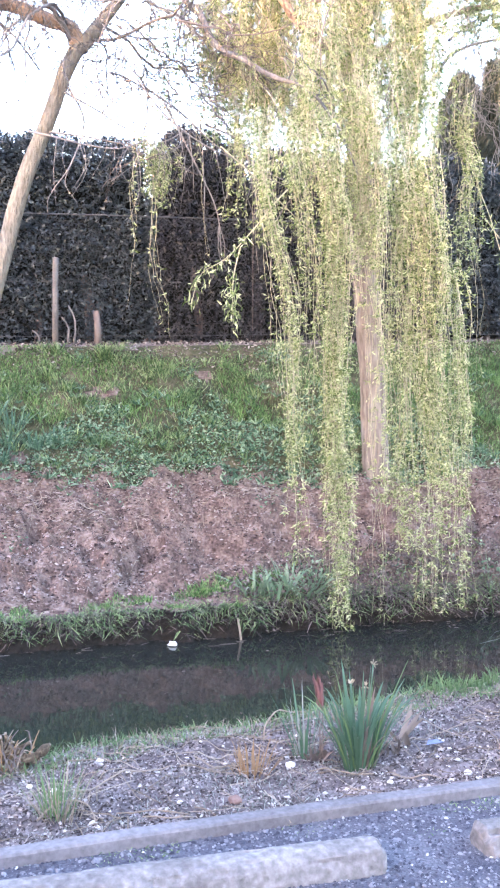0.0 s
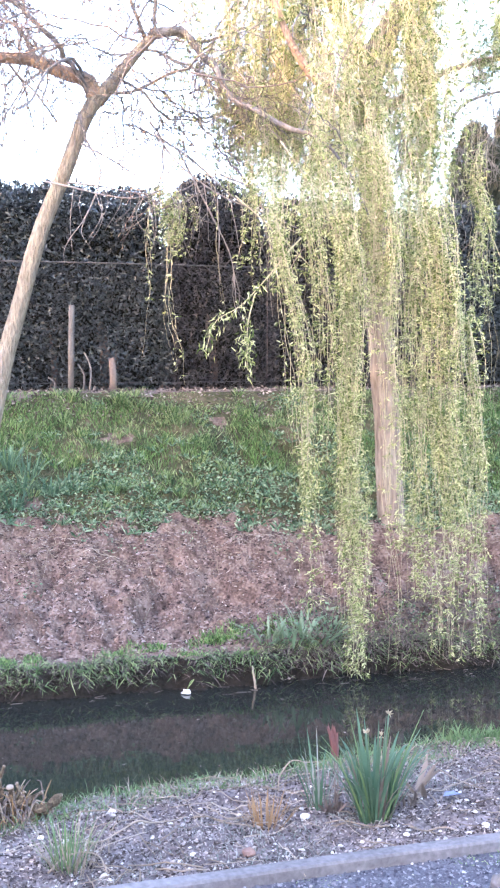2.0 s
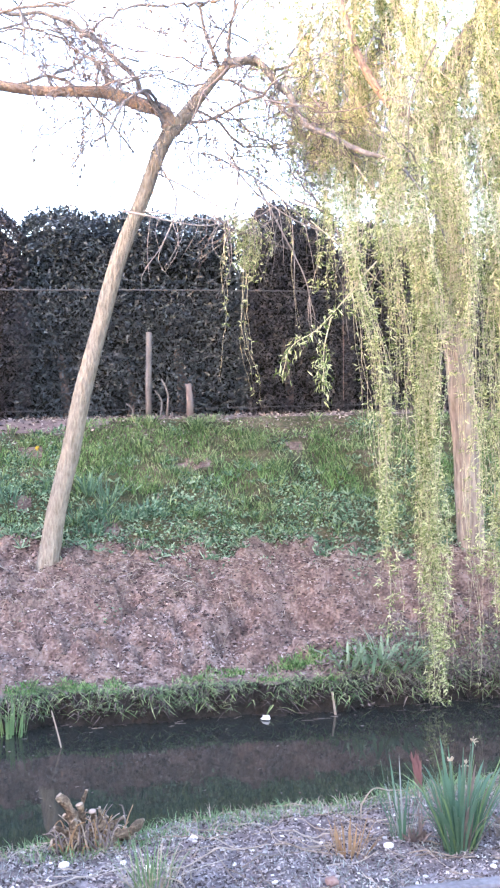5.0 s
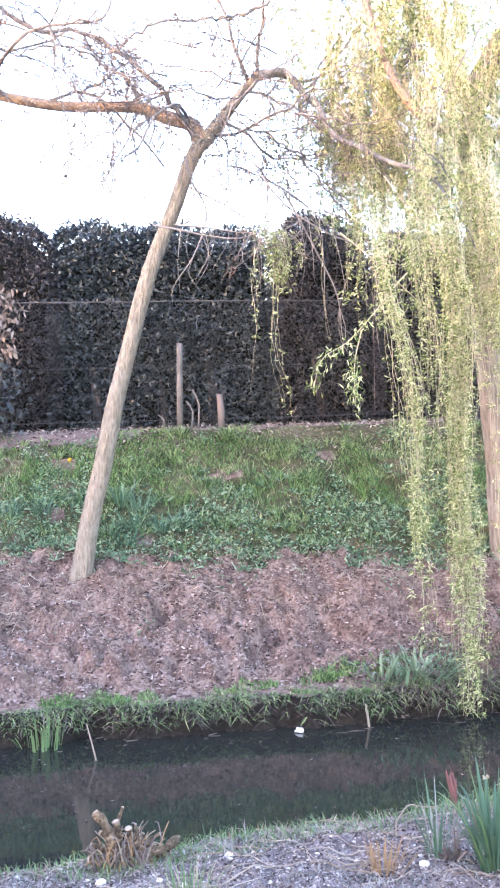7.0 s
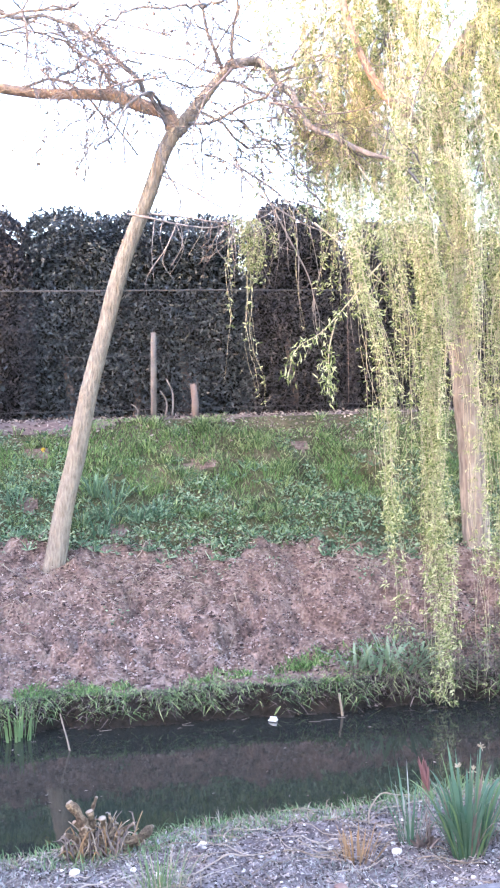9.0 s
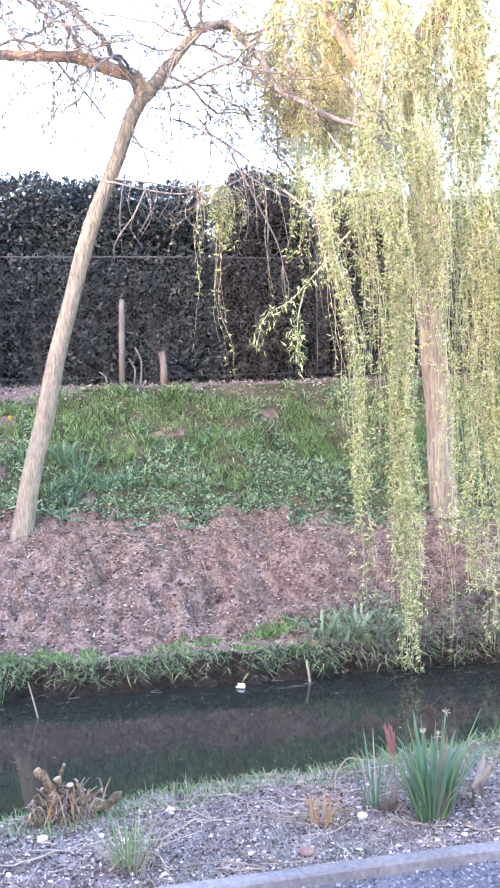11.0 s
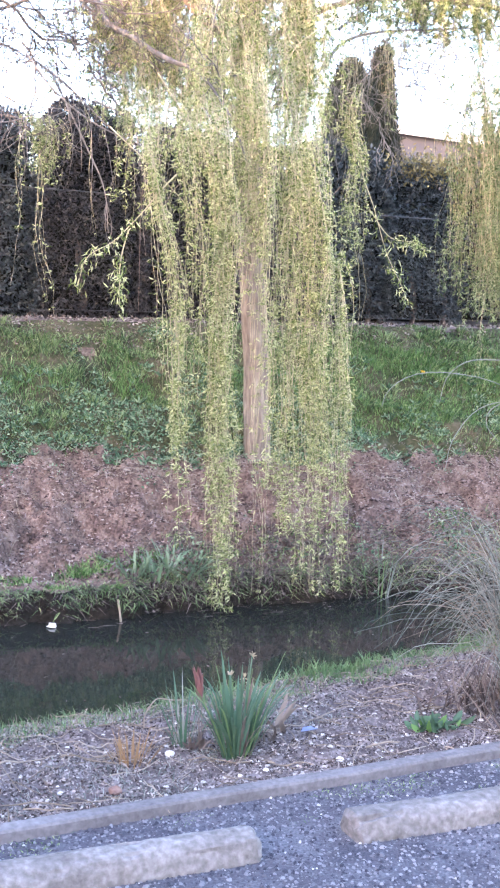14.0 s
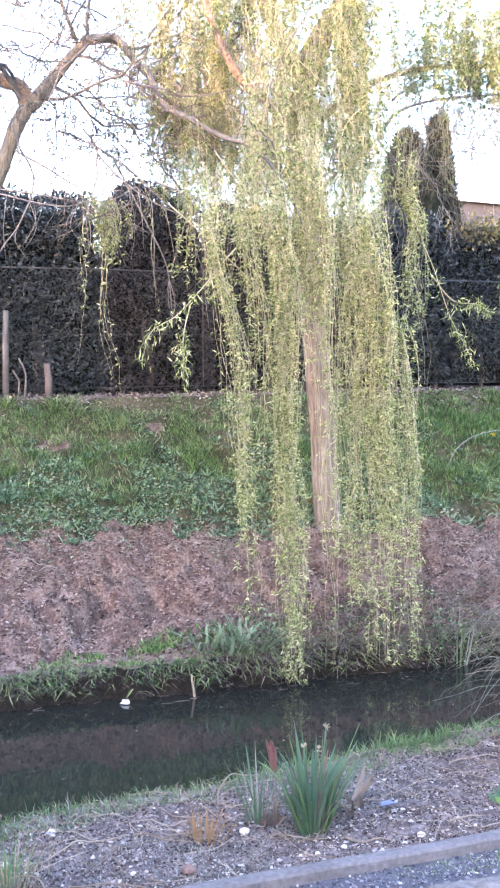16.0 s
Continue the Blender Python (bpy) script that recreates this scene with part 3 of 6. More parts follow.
hedge(4.3, 6.48, 11.88, 12.8, 4.28, 0.0, M_HRED, "tall clipped brownish hedge behind the willow", 104, 0.9, 0.3, 0.3, ((5.1, 0.04),), 0.053)
hedge(6.44, 7.80, 11.95, 12.9, 4.45, 0.2, M_HLEAF, GREEN, 105, 0.9, 0.4, 0.4, ((6.9, 0.025), (7.5, 0.03)), 0.065)
low_hedge = hedge(7.72, 8.95, 11.95, 12.9, 4.27, 0.2, M_HLEAF, "clipped dark hedge with evening sun painted as gold leaves on top", 106, 0.9, 0.25, 0.35, ((8.2, 0.03), (8.7, 0.03)), 0.055)
# gold layer added over the top leaves to paint the sun there
rng = np.random.default_rng(107)
x, y = rng.uniform(7.8, 8.95, 1500), rng.uniform(11.9, 12.6, 1500)
part("sunlit_gold_leaves", Geo().leaves(np.stack([x, y, 4.2 + 0.10 * rng.normal(size=1500) + 0.05 * vnoise(x, 0 * x, 0.3, 108)], 1), rng.normal(size=(1500, 3)) * 0.7 + [0, 0, 0.5], rng.uniform(0.04, 0.09, 1500), rng.uniform(0.02, 0.035, 1500), rng, 0.3, "oval"), M_SUNLIT_GOLD, low_hedge, "golden brown leaves standing in for evening sun")
hedge(8.9, 12.6, 11.95, 12.9, 4.3, 0.2, M_HLEAF, GREEN, 109, 0.7, 0.4, 0.4, ((10.2, 0.035),), 0.06)


def conifer(x, y, base, top, radius, seed):
    """A columnar conifer: trunk, dense upright sprays."""
    rng = np.random.default_rng(seed)
    ob = thing("conifer_tree", "slim columnar dark green conifer rising above the hedge", "tree", "pair of columnar conifers")
    part("trunk", Geo().tube([(x, y, base), (x, y, base + 2), (x, y, top - 0.4)], [0.11, 0.09, 0.02], 8), M_LIMB, ob)
    g = Geo()
    n = 15000
    h = rng.uniform(0, 1, n) ** 0.9
    a = rng.uniform(0, 2 * np.pi, n)
    r = radius * np.sqrt(np.clip(1 - h ** 1.9, 0, 1)) * (1 + 0.22 * vnoise(a * 1.5, h * 9, 0.5, seed) + 0.1 * rng.normal(size=n))
    p = np.stack([x + r * np.cos(a), y + r * np.sin(a), base + 0.3 + h * (top - base - 0.3)], 1)
    way = np.stack([np.cos(a) * 0.5, np.sin(a) * 0.5, 0 * a + 1.0], 1) + rng.normal(size=(n, 3)) * 0.3
    g.leaves(p, way, rng.uniform(0.04, 0.17, n), rng.uniform(0.008, 0.02, n), rng, 0.3, "oval")
    part("crown", g, M_CONIFER, ob)
    # the same near-black core, painted as shade within the crown
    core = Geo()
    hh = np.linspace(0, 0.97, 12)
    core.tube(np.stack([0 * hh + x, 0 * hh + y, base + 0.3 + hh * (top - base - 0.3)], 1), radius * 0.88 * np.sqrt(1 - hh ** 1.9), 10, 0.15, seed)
    part("shade_core", core, M_SHADE_CORE, ob)
    return ob


conifer(7.56, 13.04, 2.0, 5.63, 0.44, 201)
conifer(8.10, 13.1, 2.0, 5.88, 0.29, 202)


def house(x0, x1, y0, y1, base, eaves, ridge):
    ob = thing("house", "grey rendered house with a low roof behind the hedge", "house")
    part("wall", Geo().box((x0, y0, base), (x1, y1, eaves)), M_HOUSE, ob, soft=False)
    o, m = 0.12, (y0 + y1) / 2
    v = [(x0 - o, y0 - o, eaves), (x1 + o, y0 - o, eaves), (x1 + o, y1 + o, eaves), (x0 - o, y1 + o, eaves), (x0 + 1.5, m, ridge), (x1 - 1.5, m, ridge),
         (x0 - o, y0 - o, eaves + 0.05), (x1 + o, y0 - o, eaves + 0.05), (x1 + o, y1 + o, eaves + 0.05), (x0 - o, y1 + o, eaves + 0.05)]
    part("roof", Geo().add(v, [(0, 1, 2, 3), (6, 7, 5, 4), (8, 9, 4, 5), (9, 6, 4), (7, 8, 5), (0, 1, 7, 6), (1, 2, 8, 7), (2, 3, 9, 8), (3, 0, 6, 9)]), M_ROOF, ob, soft=False)
    part("fascia", Geo().box((x0 - o, y0 - o - 0.03, eaves - 0.16), (x1 + o, y0 - o, eaves + 0.06)), M_FASCIA, ob, soft=False)
    return ob


house(15.3, 20.5, 24.0, 30.0, 2.0, 7.55, 8.2)
# grey blocks added behind the hedge to stop brightness showing under it
gw = Geo()
for i, x in enumerate(np.arange(6.2, 13.4, 0.6)):
    gw.box((x, 13.9 + 0.01 * (i % 3), 1.8), (x + 0.594, 14.05, 2.8 + 0.02 * (i % 2)))
tagged(part("gap_filler", gw, M_EDGING, soft=False), "low grey blocks added to close the bright gap under the hedge", "wall", kind="structure")

# ---- wire fence along the top of the bank ----
fence = thing("wire_fence", "old grey chain-link fence with leaning posts and a top rail", "fence")


def fence_z(x):
    return 1.907 + 0.025 * np.asarray(x, float)


def post(x, h, r, lean=0.0):
    g = Geo()
    z = float(height(x, FENCE_Y))
    path = [(x, FENCE_Y, z - 0.15), (x + lean * 0.5, FENCE_Y, z + h * 0.5), (x + lean, FENCE_Y, z + h - 0.01), (x + lean, FENCE_Y, z + h)]
    g.tube(path, [r, r * 0.97, r * 0.93, r * 0.8], 8, 0.12, int(x * 10) + 60)
    part("post", g, M_POST, fence, "weathered grey post")


for px, ph, pl in ((-2.0, 1.35, 0.0), (1.82, 0.92, 0.01), (10.7, 1.35, 0.0)):
    post(px, ph, 0.033, pl)
for rx, rh in ((2.0, 0.42), (1.62, 0.16), (1.93, 0.3)):
    z = float(height(rx, FENCE_Y - 0.1))
    part("stake", Geo().tube(curve([(rx, FENCE_Y - 0.1, z - 0.05), (rx + 0.02, FENCE_Y - 0.1, z + rh * 0.6), (rx - 0.05, FENCE_Y - 0.08, z + rh)], 5), [0.013, 0.012, 0.011, 0.01, 0.008], 5), M_POST, fence)
for hgt, rad, name in ((1.38, 0.0085, "top_rail"), (0.66, 0.0032, "wire"), (0.08, 0.0045, "wire")):
    xx = np.linspace(-3, 11.5, 60)
    part(name, Geo().tube(np.stack([xx, 0 * xx + FENCE_Y + 0.28 + (0.055 * smooth(0.2, 1.0, xx) * (1 - smooth(3.2, 4.2, xx)) + 0.03 * vnoise(xx, 0 * xx, 0.9, 66) if rad > 0.01 else 0), fence_z(xx) + hgt + 0.02 * vnoise(xx, 0 * xx, 2.5, int(hgt * 40))], 1), rad, 6), M_POST if rad > 0.01 else M_GALV, fence)
part("stake", Geo().tube([(2.26, FENCE_Y - 0.05, 1.85), (2.27, FENCE_Y - 0.05, 2.1), (2.255, FENCE_Y - 0.04, 2.3)], [0.045, 0.04, 0.034], 8, 0.2, 67), M_BROWN, fence, "short brown stub")
net = Geo()
for k, x in enumerate(np.arange(-4.2, 11.5, 0.062)):
    for s in (1, -1):
        xa, xb = x, x + s * 1.32
        a, b = np.array([xa, FENCE_Y + 0.22 + 0.003 * s, float(fence_z(xa)) + 0.08]), np.array([xb, FENCE_Y + 0.22 + 0.003 * s, float(fence_z(xb)) + 1.38])
        net.tube([a, b], 0.0012, 3)
part("netting", net, M_GALV, fence, "diamond wire netting")

# ---- growth on the bank ----
def scatter(n, x0, x1, y0, y1, rng):
    x, y = rng.uniform(x0, x1, n), rng.uniform(y0, y1, n)
    return x, y


def grass_field(name, label, x0, x1, y0, y1, n, length, width, mat, keep, seed, droop=0.6, lean=0.35, category="grass"):
    rng = np.random.default_rng(seed)
    x, y = scatter(n, x0, x1, y0, y1, rng)
    k = keep(x, y, rng)
    x, y = x[k], y[k]
    m = len(x)
    g = Geo()
    ln = rng.uniform(0.55, 1.3, m) * length * (1 - 0.55 * smooth(10.5, 11.2, y)) * (1 + 0.35 * vnoise(x, y, 0.5, seed))
    g.blades(np.stack([x, y, height(x, y) - 0.01], 1), rng.normal(size=(m, 3)) * [lean, lean, 0.1] + [0, -0.1, 1], ln, rng.uniform(0.7, 1.3, m) * width, rng.uniform(0.2, 1.1, m) * droop, rng)
    return tagged(part(name, g, mat), label, category, kind="stuff")


def on_bank(x, y, rng):
    p = vnoise(x, y, 0.55, 21) + 0.5 * vnoise(x, y, 0.2, 22)
    return (y > grass_edge(x) - 0.05) & ((p < 0.72 + 0.5 * (x > 3.5)) | (rng.uniform(size=len(x)) < 0.2)) & (y < FENCE_Y - 0.28 - 0.38 * (1 - smooth(0.5, 1.6, x)) + 0.2 * vnoise(x, y, 0.4, 24))


def patchy(x, y, seed, size=0.42):
    return vnoise(x, y, size, seed) + 0.6 * vnoise(x, y, size * 0.4, seed + 1)


grass_field("bank_grass", "rough green grass covering the upper bank", -2.4, 10.6, 8.5, 11.7, 74000, 0.075, 0.007, M_GRASS, lambda x, y, r: on_bank(x, y, r) & (patchy(x, y, 41) + 0.55 * (y - 10.1) > -0.45 + 0.5 * r.uniform(-1, 1, len(x))), 301, 0.8)
grass_field("long_grass", "long fresh green grass in patches below the fence", -2.4, 10.6, 9.4, 11.4, 52000, 0.125, 0.0065, M_FRESH, lambda x, y, r: on_bank(x, y, r) & ((y > 9.9) | (x > 5.2)) & (patchy(x, y, 71, 0.5) + 1.2 * np.exp(-((x - 1.35) / 0.6) ** 2 - ((y - 10.7) / 0.4) ** 2) + 0.8 * smooth(4.9, 5.6, x) > 0.25), 341, 0.8)


def weed_field(name, label, x0, x1, y0, y1, n, size, mat, keep, seed, tall=0.1):
    rng = np.random.default_rng(seed)
    x, y = scatter(n, x0, x1, y0, y1, rng)
    k = keep(x, y, rng)
    x, y = x[k], y[k]
    m = len(x)
    g = Geo()
    z = height(x, y) + rng.uniform(0, 1, m) ** 1.5 * tall
    g.leaves(np.stack([x, y, z], 1), rng.normal(size=(m, 3)) * [1, 1, 0.35] + [0, -0.3, 0.35], rng.uniform(0.6, 1.4, m) * size, rng.uniform(0.6, 1.4, m) * size * 0.5, rng, 0.3, "oval")
    return tagged(part(name, g, mat), label, "weeds", kind="stuff")


weed_field("bank_weeds", "low leafy green weeds among the bank grass", -2.4, 10.6, 8.7, 11.2, 76000, 0.032, M_WEED, lambda x, y, r: on_bank(x, y, r) & (patchy(x, y, 43, 0.5) - 0.75 * (y - 9.75) - 0.7 * smooth(4.9, 5.6, x) > -0.1), 302, 0.09)
grass_field("bank_straw", "dry yellow stalks among the bank grass", -2.4, 10.6, 8.8, 11.6, 8000, 0.11, 0.0045, M_STRAW, lambda x, y, r: on_bank(x, y, r) & (vnoise(x, y, 0.5, 48) > -0.2), 308, 0.8, 0.5)
rng = np.random.default_rng(330)
tufts, rosettes = Geo(), Geo()
for i in range(560):
    x, y = rng.uniform(-2.3, 10.4), 9.1 + 2.1 * rng.uniform() ** 0.8
    if y < float(grass_edge(x)) + 0.05 or y > FENCE_Y - 0.35:
        continue
    m = int(rng.integers(18, 46))
    out = rng.normal(size=(m, 3)) * [1, 1, 0]
    p = np.array([x, y, 0.0]) + out * rng.uniform(0.012, 0.04)
    p[:, 2] = height(p[:, 0], p[:, 1]) - 0.01
    tufts.blades(p, out * 0.35 + [0, -0.1, 1], rng.uniform(0.6, 1.2, m) * rng.uniform(0.09, 0.19), rng.uniform(0.005, 0.010, m), rng.uniform(0.4, 1.3, m), rng)
for i in range(900):
    x, y = rng.uniform(-2.3, 10.4), 8.95 + 1.5 * rng.uniform() ** 1.8
    if y < float(grass_edge(x)) - 0.15 or vnoise(x, y, 0.7, 331) < -0.35:
        continue
    m = int(rng.integers(5, 11))
    a = rng.uniform(0, 6.28, m)
    b = np.repeat([[x, y, float(height(x, y)) + 0.015]], m, 0)
    rosettes.leaves(b, np.stack([np.cos(a), np.sin(a) - 0.2, rng.uniform(0.25, 1.1, m)], 1), rng.uniform(0.04, 0.11) * rng.uniform(0.7, 1.2, m), rng.uniform(0.009, 0.018, m), rng, 0.35, "oval")
tagged(part("grass_tufts", tufts, M_GRASS), "lush long grass tufts on the bank", "grass", kind="stuff")
tagged(part("weed_rosettes", rosettes, M_WEED), "blue-green leafy weed rosettes on the bank", "weeds", kind="stuff")
for k, (fx, fy) in enumerate(((6.93, 10.08), (0.59, 10.48))):
    flower = thing("dandelion", "small yellow dandelion in the bank grass", "flower")
    fz = float(height(fx, fy))
    part("stalk", Geo().tube([(fx, fy, fz - 0.01), (fx, fy - 0.01, fz + 0.06), (fx, fy - 0.015, fz + 0.11)], 0.004, 5), M_WEED, flower)
    part("flower_head", Geo().leaves(np.repeat([[fx, fy - 0.015, fz + 0.11]], 26, 0), np.random.default_rng(350 + k).normal(size=(26, 3)) + [0, -0.3, 0.5], 0.028, 0.012, np.random.default_rng(352 + k), 0.3, "oval"), M_YELLOW, flower, "yellow flower head")
weed_field("soil_weeds", "thin green seedlings scattered on the bare soil", -2.2, 10.6, 8.3, 9.5, 9000, 0.028, M_WEED, lambda x, y, r: (y < grass_edge(x) + 0.1) & (patchy(x, y, 46, 0.35) + 0.9 * (y - 8.9) > 0.45), 303, 0.03)


def lip_zone(x, y, rng):
    w = far_edge(x)
    hi = 7.52 + 0.10 * vnoise(x, 0 * x, 0.8, 51) + 0.42 * smooth(2.2, 3.2, x) - 0.12 * (x < 0.9)
    return (y > w - 0.03) & (y < hi) & (vnoise(x, y, 0.3, 52) > -0.85 + 0.35 * (x < 2.1)) & ((x > 2.1) | (y > w + 0.02))


grass_field("waterside_grass", "green and dry grass hanging over the undercut bank", -2.2, 11.0, 7.1, 8.2, 20000, 0.085, 0.007, M_GRASS, lambda x, y, r: lip_zone(x, y, r) & (y > far_edge(x) + 0.075) & (patchy(x, y, 73, 0.3) > -0.25), 304, 1.0, 0.5)
grass_field("waterside_straw", "dry straw-coloured grass on the undercut bank", -2.2, 11.0, 7.1, 8.0, 4200, 0.13, 0.004, M_STRAW, lambda x, y, r: lip_zone(x, y, r) & (patchy(x, y, 75, 0.25) > 0.1), 305, 1.2, 0.6)
grass_field("waterside_brush", "grey-brown dead stalks over the steep bank", 3.1, 11.0, 7.25, 7.95, 8000, 0.15, 0.0042, M_BROWN, lambda x, y, r: (y > far_edge(x) + 0.02) & (patchy(x, y, 77, 0.35) > -0.4), 342, 0.7, 0.7)
weed_field("waterside_weeds", "dark leafy weeds along the waterline", 2.5, 13.0, 7.15, 8.3, 15000, 0.036, M_WEED, lambda x, y, r: lip_zone(x, y, r) & (patchy(x, y, 55, 0.4) > 0.1), 306, 0.07)
for mx, my, mw, mh in ((1.73, 7.60, 0.20, 0.09), (2.55, 7.70, 0.42, 0.09), (5.95, 7.88, 0.26, 0.13)):
    grass_field("moss_patch", "bright green short grass patch by the water", mx - 0.6, mx + 0.6, my - 0.3, my + 0.3, 6500, 0.06, 0.007, M_FRESH, lambda x, y, r: ((x - mx) / mw) ** 2 + ((y - my) / mh) ** 2 < 1 + 0.6 * vnoise(x, y, 0.15, 56), 307, 0.4)
grass_field("lip_grass", "fresh short grass along the top of the undercut bank", -2.2, 3.2, 7.25, 7.8, 24000, 0.065, 0.0065, M_FRESH, lambda x, y, r: (y > far_edge(x) + 0.05) & (y < 7.54 + 0.09 * vnoise(x, 0 * x, 0.6, 51) + 0.12 * smooth(2.0, 2.6, x)) & (patchy(x, y, 59, 0.3) > 0.0 + 0.35 * (x < 1.4)), 309, 0.9)
# clods share the mud's painted undercut shade
rng = np.random.default_rng(311)
x = rng.uniform(-2.2, 10.8, 15000)
y = far_edge(x) + rng.uniform(-0.03, 0.09, len(x))
tagged(part("undercut_clods", Geo().pebbles(np.stack([x, y, np.maximum(height(x, y), WATER_Z - 0.01)], 1), rng.uniform(0.01, 0.055, len(x)) * rng.uniform(0.4, 1, len(x)), rng, 0.9), M_SHADE_MUD), "near-black clods and roots, toned as shade of the undercut bank", "soil", kind="stuff")

rng = np.random.default_rng(310)
x, y = scatter(46000, -2.3, 10.8, 7.5, 9.5, rng)
k = (y < grass_edge(x) + 0.25 * rng.uniform(size=len(x)))
x, y = x[k], y[k]
clods = Geo().pebbles(np.stack([x, y, height(x, y) + 0.004], 1), rng.uniform(0.008, 0.045, len(x)) * rng.uniform(0.2, 1, len(x)), rng, 0.6)
tagged(part("soil_clods", clods, M_CHIP), "crumbly brown clods and wood chips on the bank", "soil", kind="stuff")
x, y = scatter(5600, -2.3, 10.8, 7.6, 11.0, rng)
k = (y < 9.3) | (rng.uniform(size=len(x)) < 0.06)
x, y = x[k], y[k]
tagged(part("pale_chips", Geo().pebbles(np.stack([x, y, height(x, y) + 0.006], 1), rng.uniform(0.004, 0.017, len(x)) * rng.uniform(0.4, 1, len(x)), rng, 0.5), M_PALE), "small white stones and chips scattered on the soil", "stones", kind="stuff")
sticks = Geo()
for i in range(420):
    x, y = rng.uniform(-2, 10), rng.uniform(7.6, 9.4) if i % 2 else rng.uniform(8.5, 9.3)
    a, ln = rng.normal(0, 0.6), rng.uniform(0.06, 0.3)
    xx = x + np.linspace(-0.5, 0.5, 4) * ln * math.cos(a)
    yy = y + np.linspace(-0.5, 0.5, 4) * ln * math.sin(a)
    sticks.tube(np.stack([xx, yy, height(xx, yy) + 0.012 + rng.uniform(0, 0.01, 4)], 1), rng.uniform(0.0015, 0.004), 4)
tagged(part("fallen_twigs", sticks, M_STRAW), "pale fallen twigs lying on the bare soil", "twigs", kind="stuff")

# flat litter on the bare soil, and grass hanging over the water's edge
rng = np.random.default_rng(320)
x, y = scatter(34000, -2.3, 10.8, 7.55, 9.5, rng)
k = y < grass_edge(x) + 0.3 * rng.uniform(size=len(x))
x, y = x[k], y[k]
m = len(x)
tagged(part("soil_litter", Geo().leaves(np.stack([x, y, height(x, y) + 0.006], 1), rng.normal(size=(m, 3)) * [1, 1, 0.5], rng.uniform(0.010, 0.042, m), rng.uniform(0.005, 0.016, m), rng, 0.4, "oval"), M_FLAKE), "dead leaf litter and wood flakes on the bare soil", "litter", kind="stuff")
xs_, ys_ = scatter(12000, -2.3, 10.8, 8.45, 9.35, rng)
ks = ys_ < grass_edge(xs_) + 0.1
xs_, ys_ = xs_[ks], ys_[ks]
tagged(part("straw_litter", Geo().leaves(np.stack([xs_, ys_, height(xs_, ys_) + 0.012], 1), rng.normal(size=(len(xs_), 3)) * [1, 1, 0.2], rng.uniform(0.015, 0.07, len(xs_)), rng.uniform(0.003, 0.007, len(xs_)), rng, 0.3, "oval"), M_STRAW), "dry straw strewn over the upper soil", "litter", kind="stuff")
x = rng.uniform(-2.2, 10.8, 24000)
y = far_edge(x) + rng.uniform(0.015, 0.16, len(x))
k = 0.6 * vnoise(x, 0 * x, 0.25, 57) + 0.8 * vnoise(x, 4 * y, 0.07, 58) > -0.5
x, y = x[k], y[k]
m = len(x)
for name, mat, sel, lab in (("hanging_grass", M_GRASS, rng.uniform(size=m) < np.where(x < 2.8, 0.6, 0.3), "long green grass hanging over the undercut bank"), ("hanging_straw", M_BROWN, rng.uniform(size=m) < np.where(x < 2.8, 0.5, 0.6), "dead grass hanging over the undercut bank")):
    q = int(sel.sum())
    g = Geo().blades(np.stack([x[sel], y[sel], height(x[sel], y[sel])], 1), rng.normal(size=(q, 3)) * [0.6, 0.4, 0.45] + [0, -0.6, 0.2], rng.uniform(0.03, 0.10, q) * (1 + 0.4 * smooth(2.0, 3.0, x[sel])), rng.uniform(0.004, 0.010, q), rng.uniform(0.8, 1.6, q), rng)
    tagged(part(name, g, mat), lab, "grass", kind="stuff")
x, y = scatter(9000, 2.4, 9.5, 7.3, 8.1, rng)
k = lip_zone(x, y, rng)
x, y = x[k], y[k]
m = len(x)
tagged(part("bank_dead_leaves", Geo().leaves(np.stack([x, y, height(x, y) + rng.uniform(0, 0.12, m)], 1), rng.normal(size=(m, 3)) * [1, 1, 0.6], rng.uniform(0.02, 0.06, m), rng.uniform(0.008, 0.02, m), rng, 0.4, "oval"), M_BROWN), "brown dead leaves caught in the waterside growth", "litter", kind="stuff")
x, y = scatter(5000, -2.3, 10.5, FENCE_Y - 0.8, FENCE_Y + 0.3, rng)
m = len(x)
tagged(part("hedge_litter", Geo().leaves(np.stack([x, y, height(x, y) + 0.008], 1), rng.normal(size=(m, 3)) * [1, 1, 0.5], rng.uniform(0.02, 0.06, m), rng.uniform(0.01, 0.025, m), rng, 0.4, "oval"), M_FLAKE), "dead leaves along the foot of the hedge", "litter", kind="stuff")


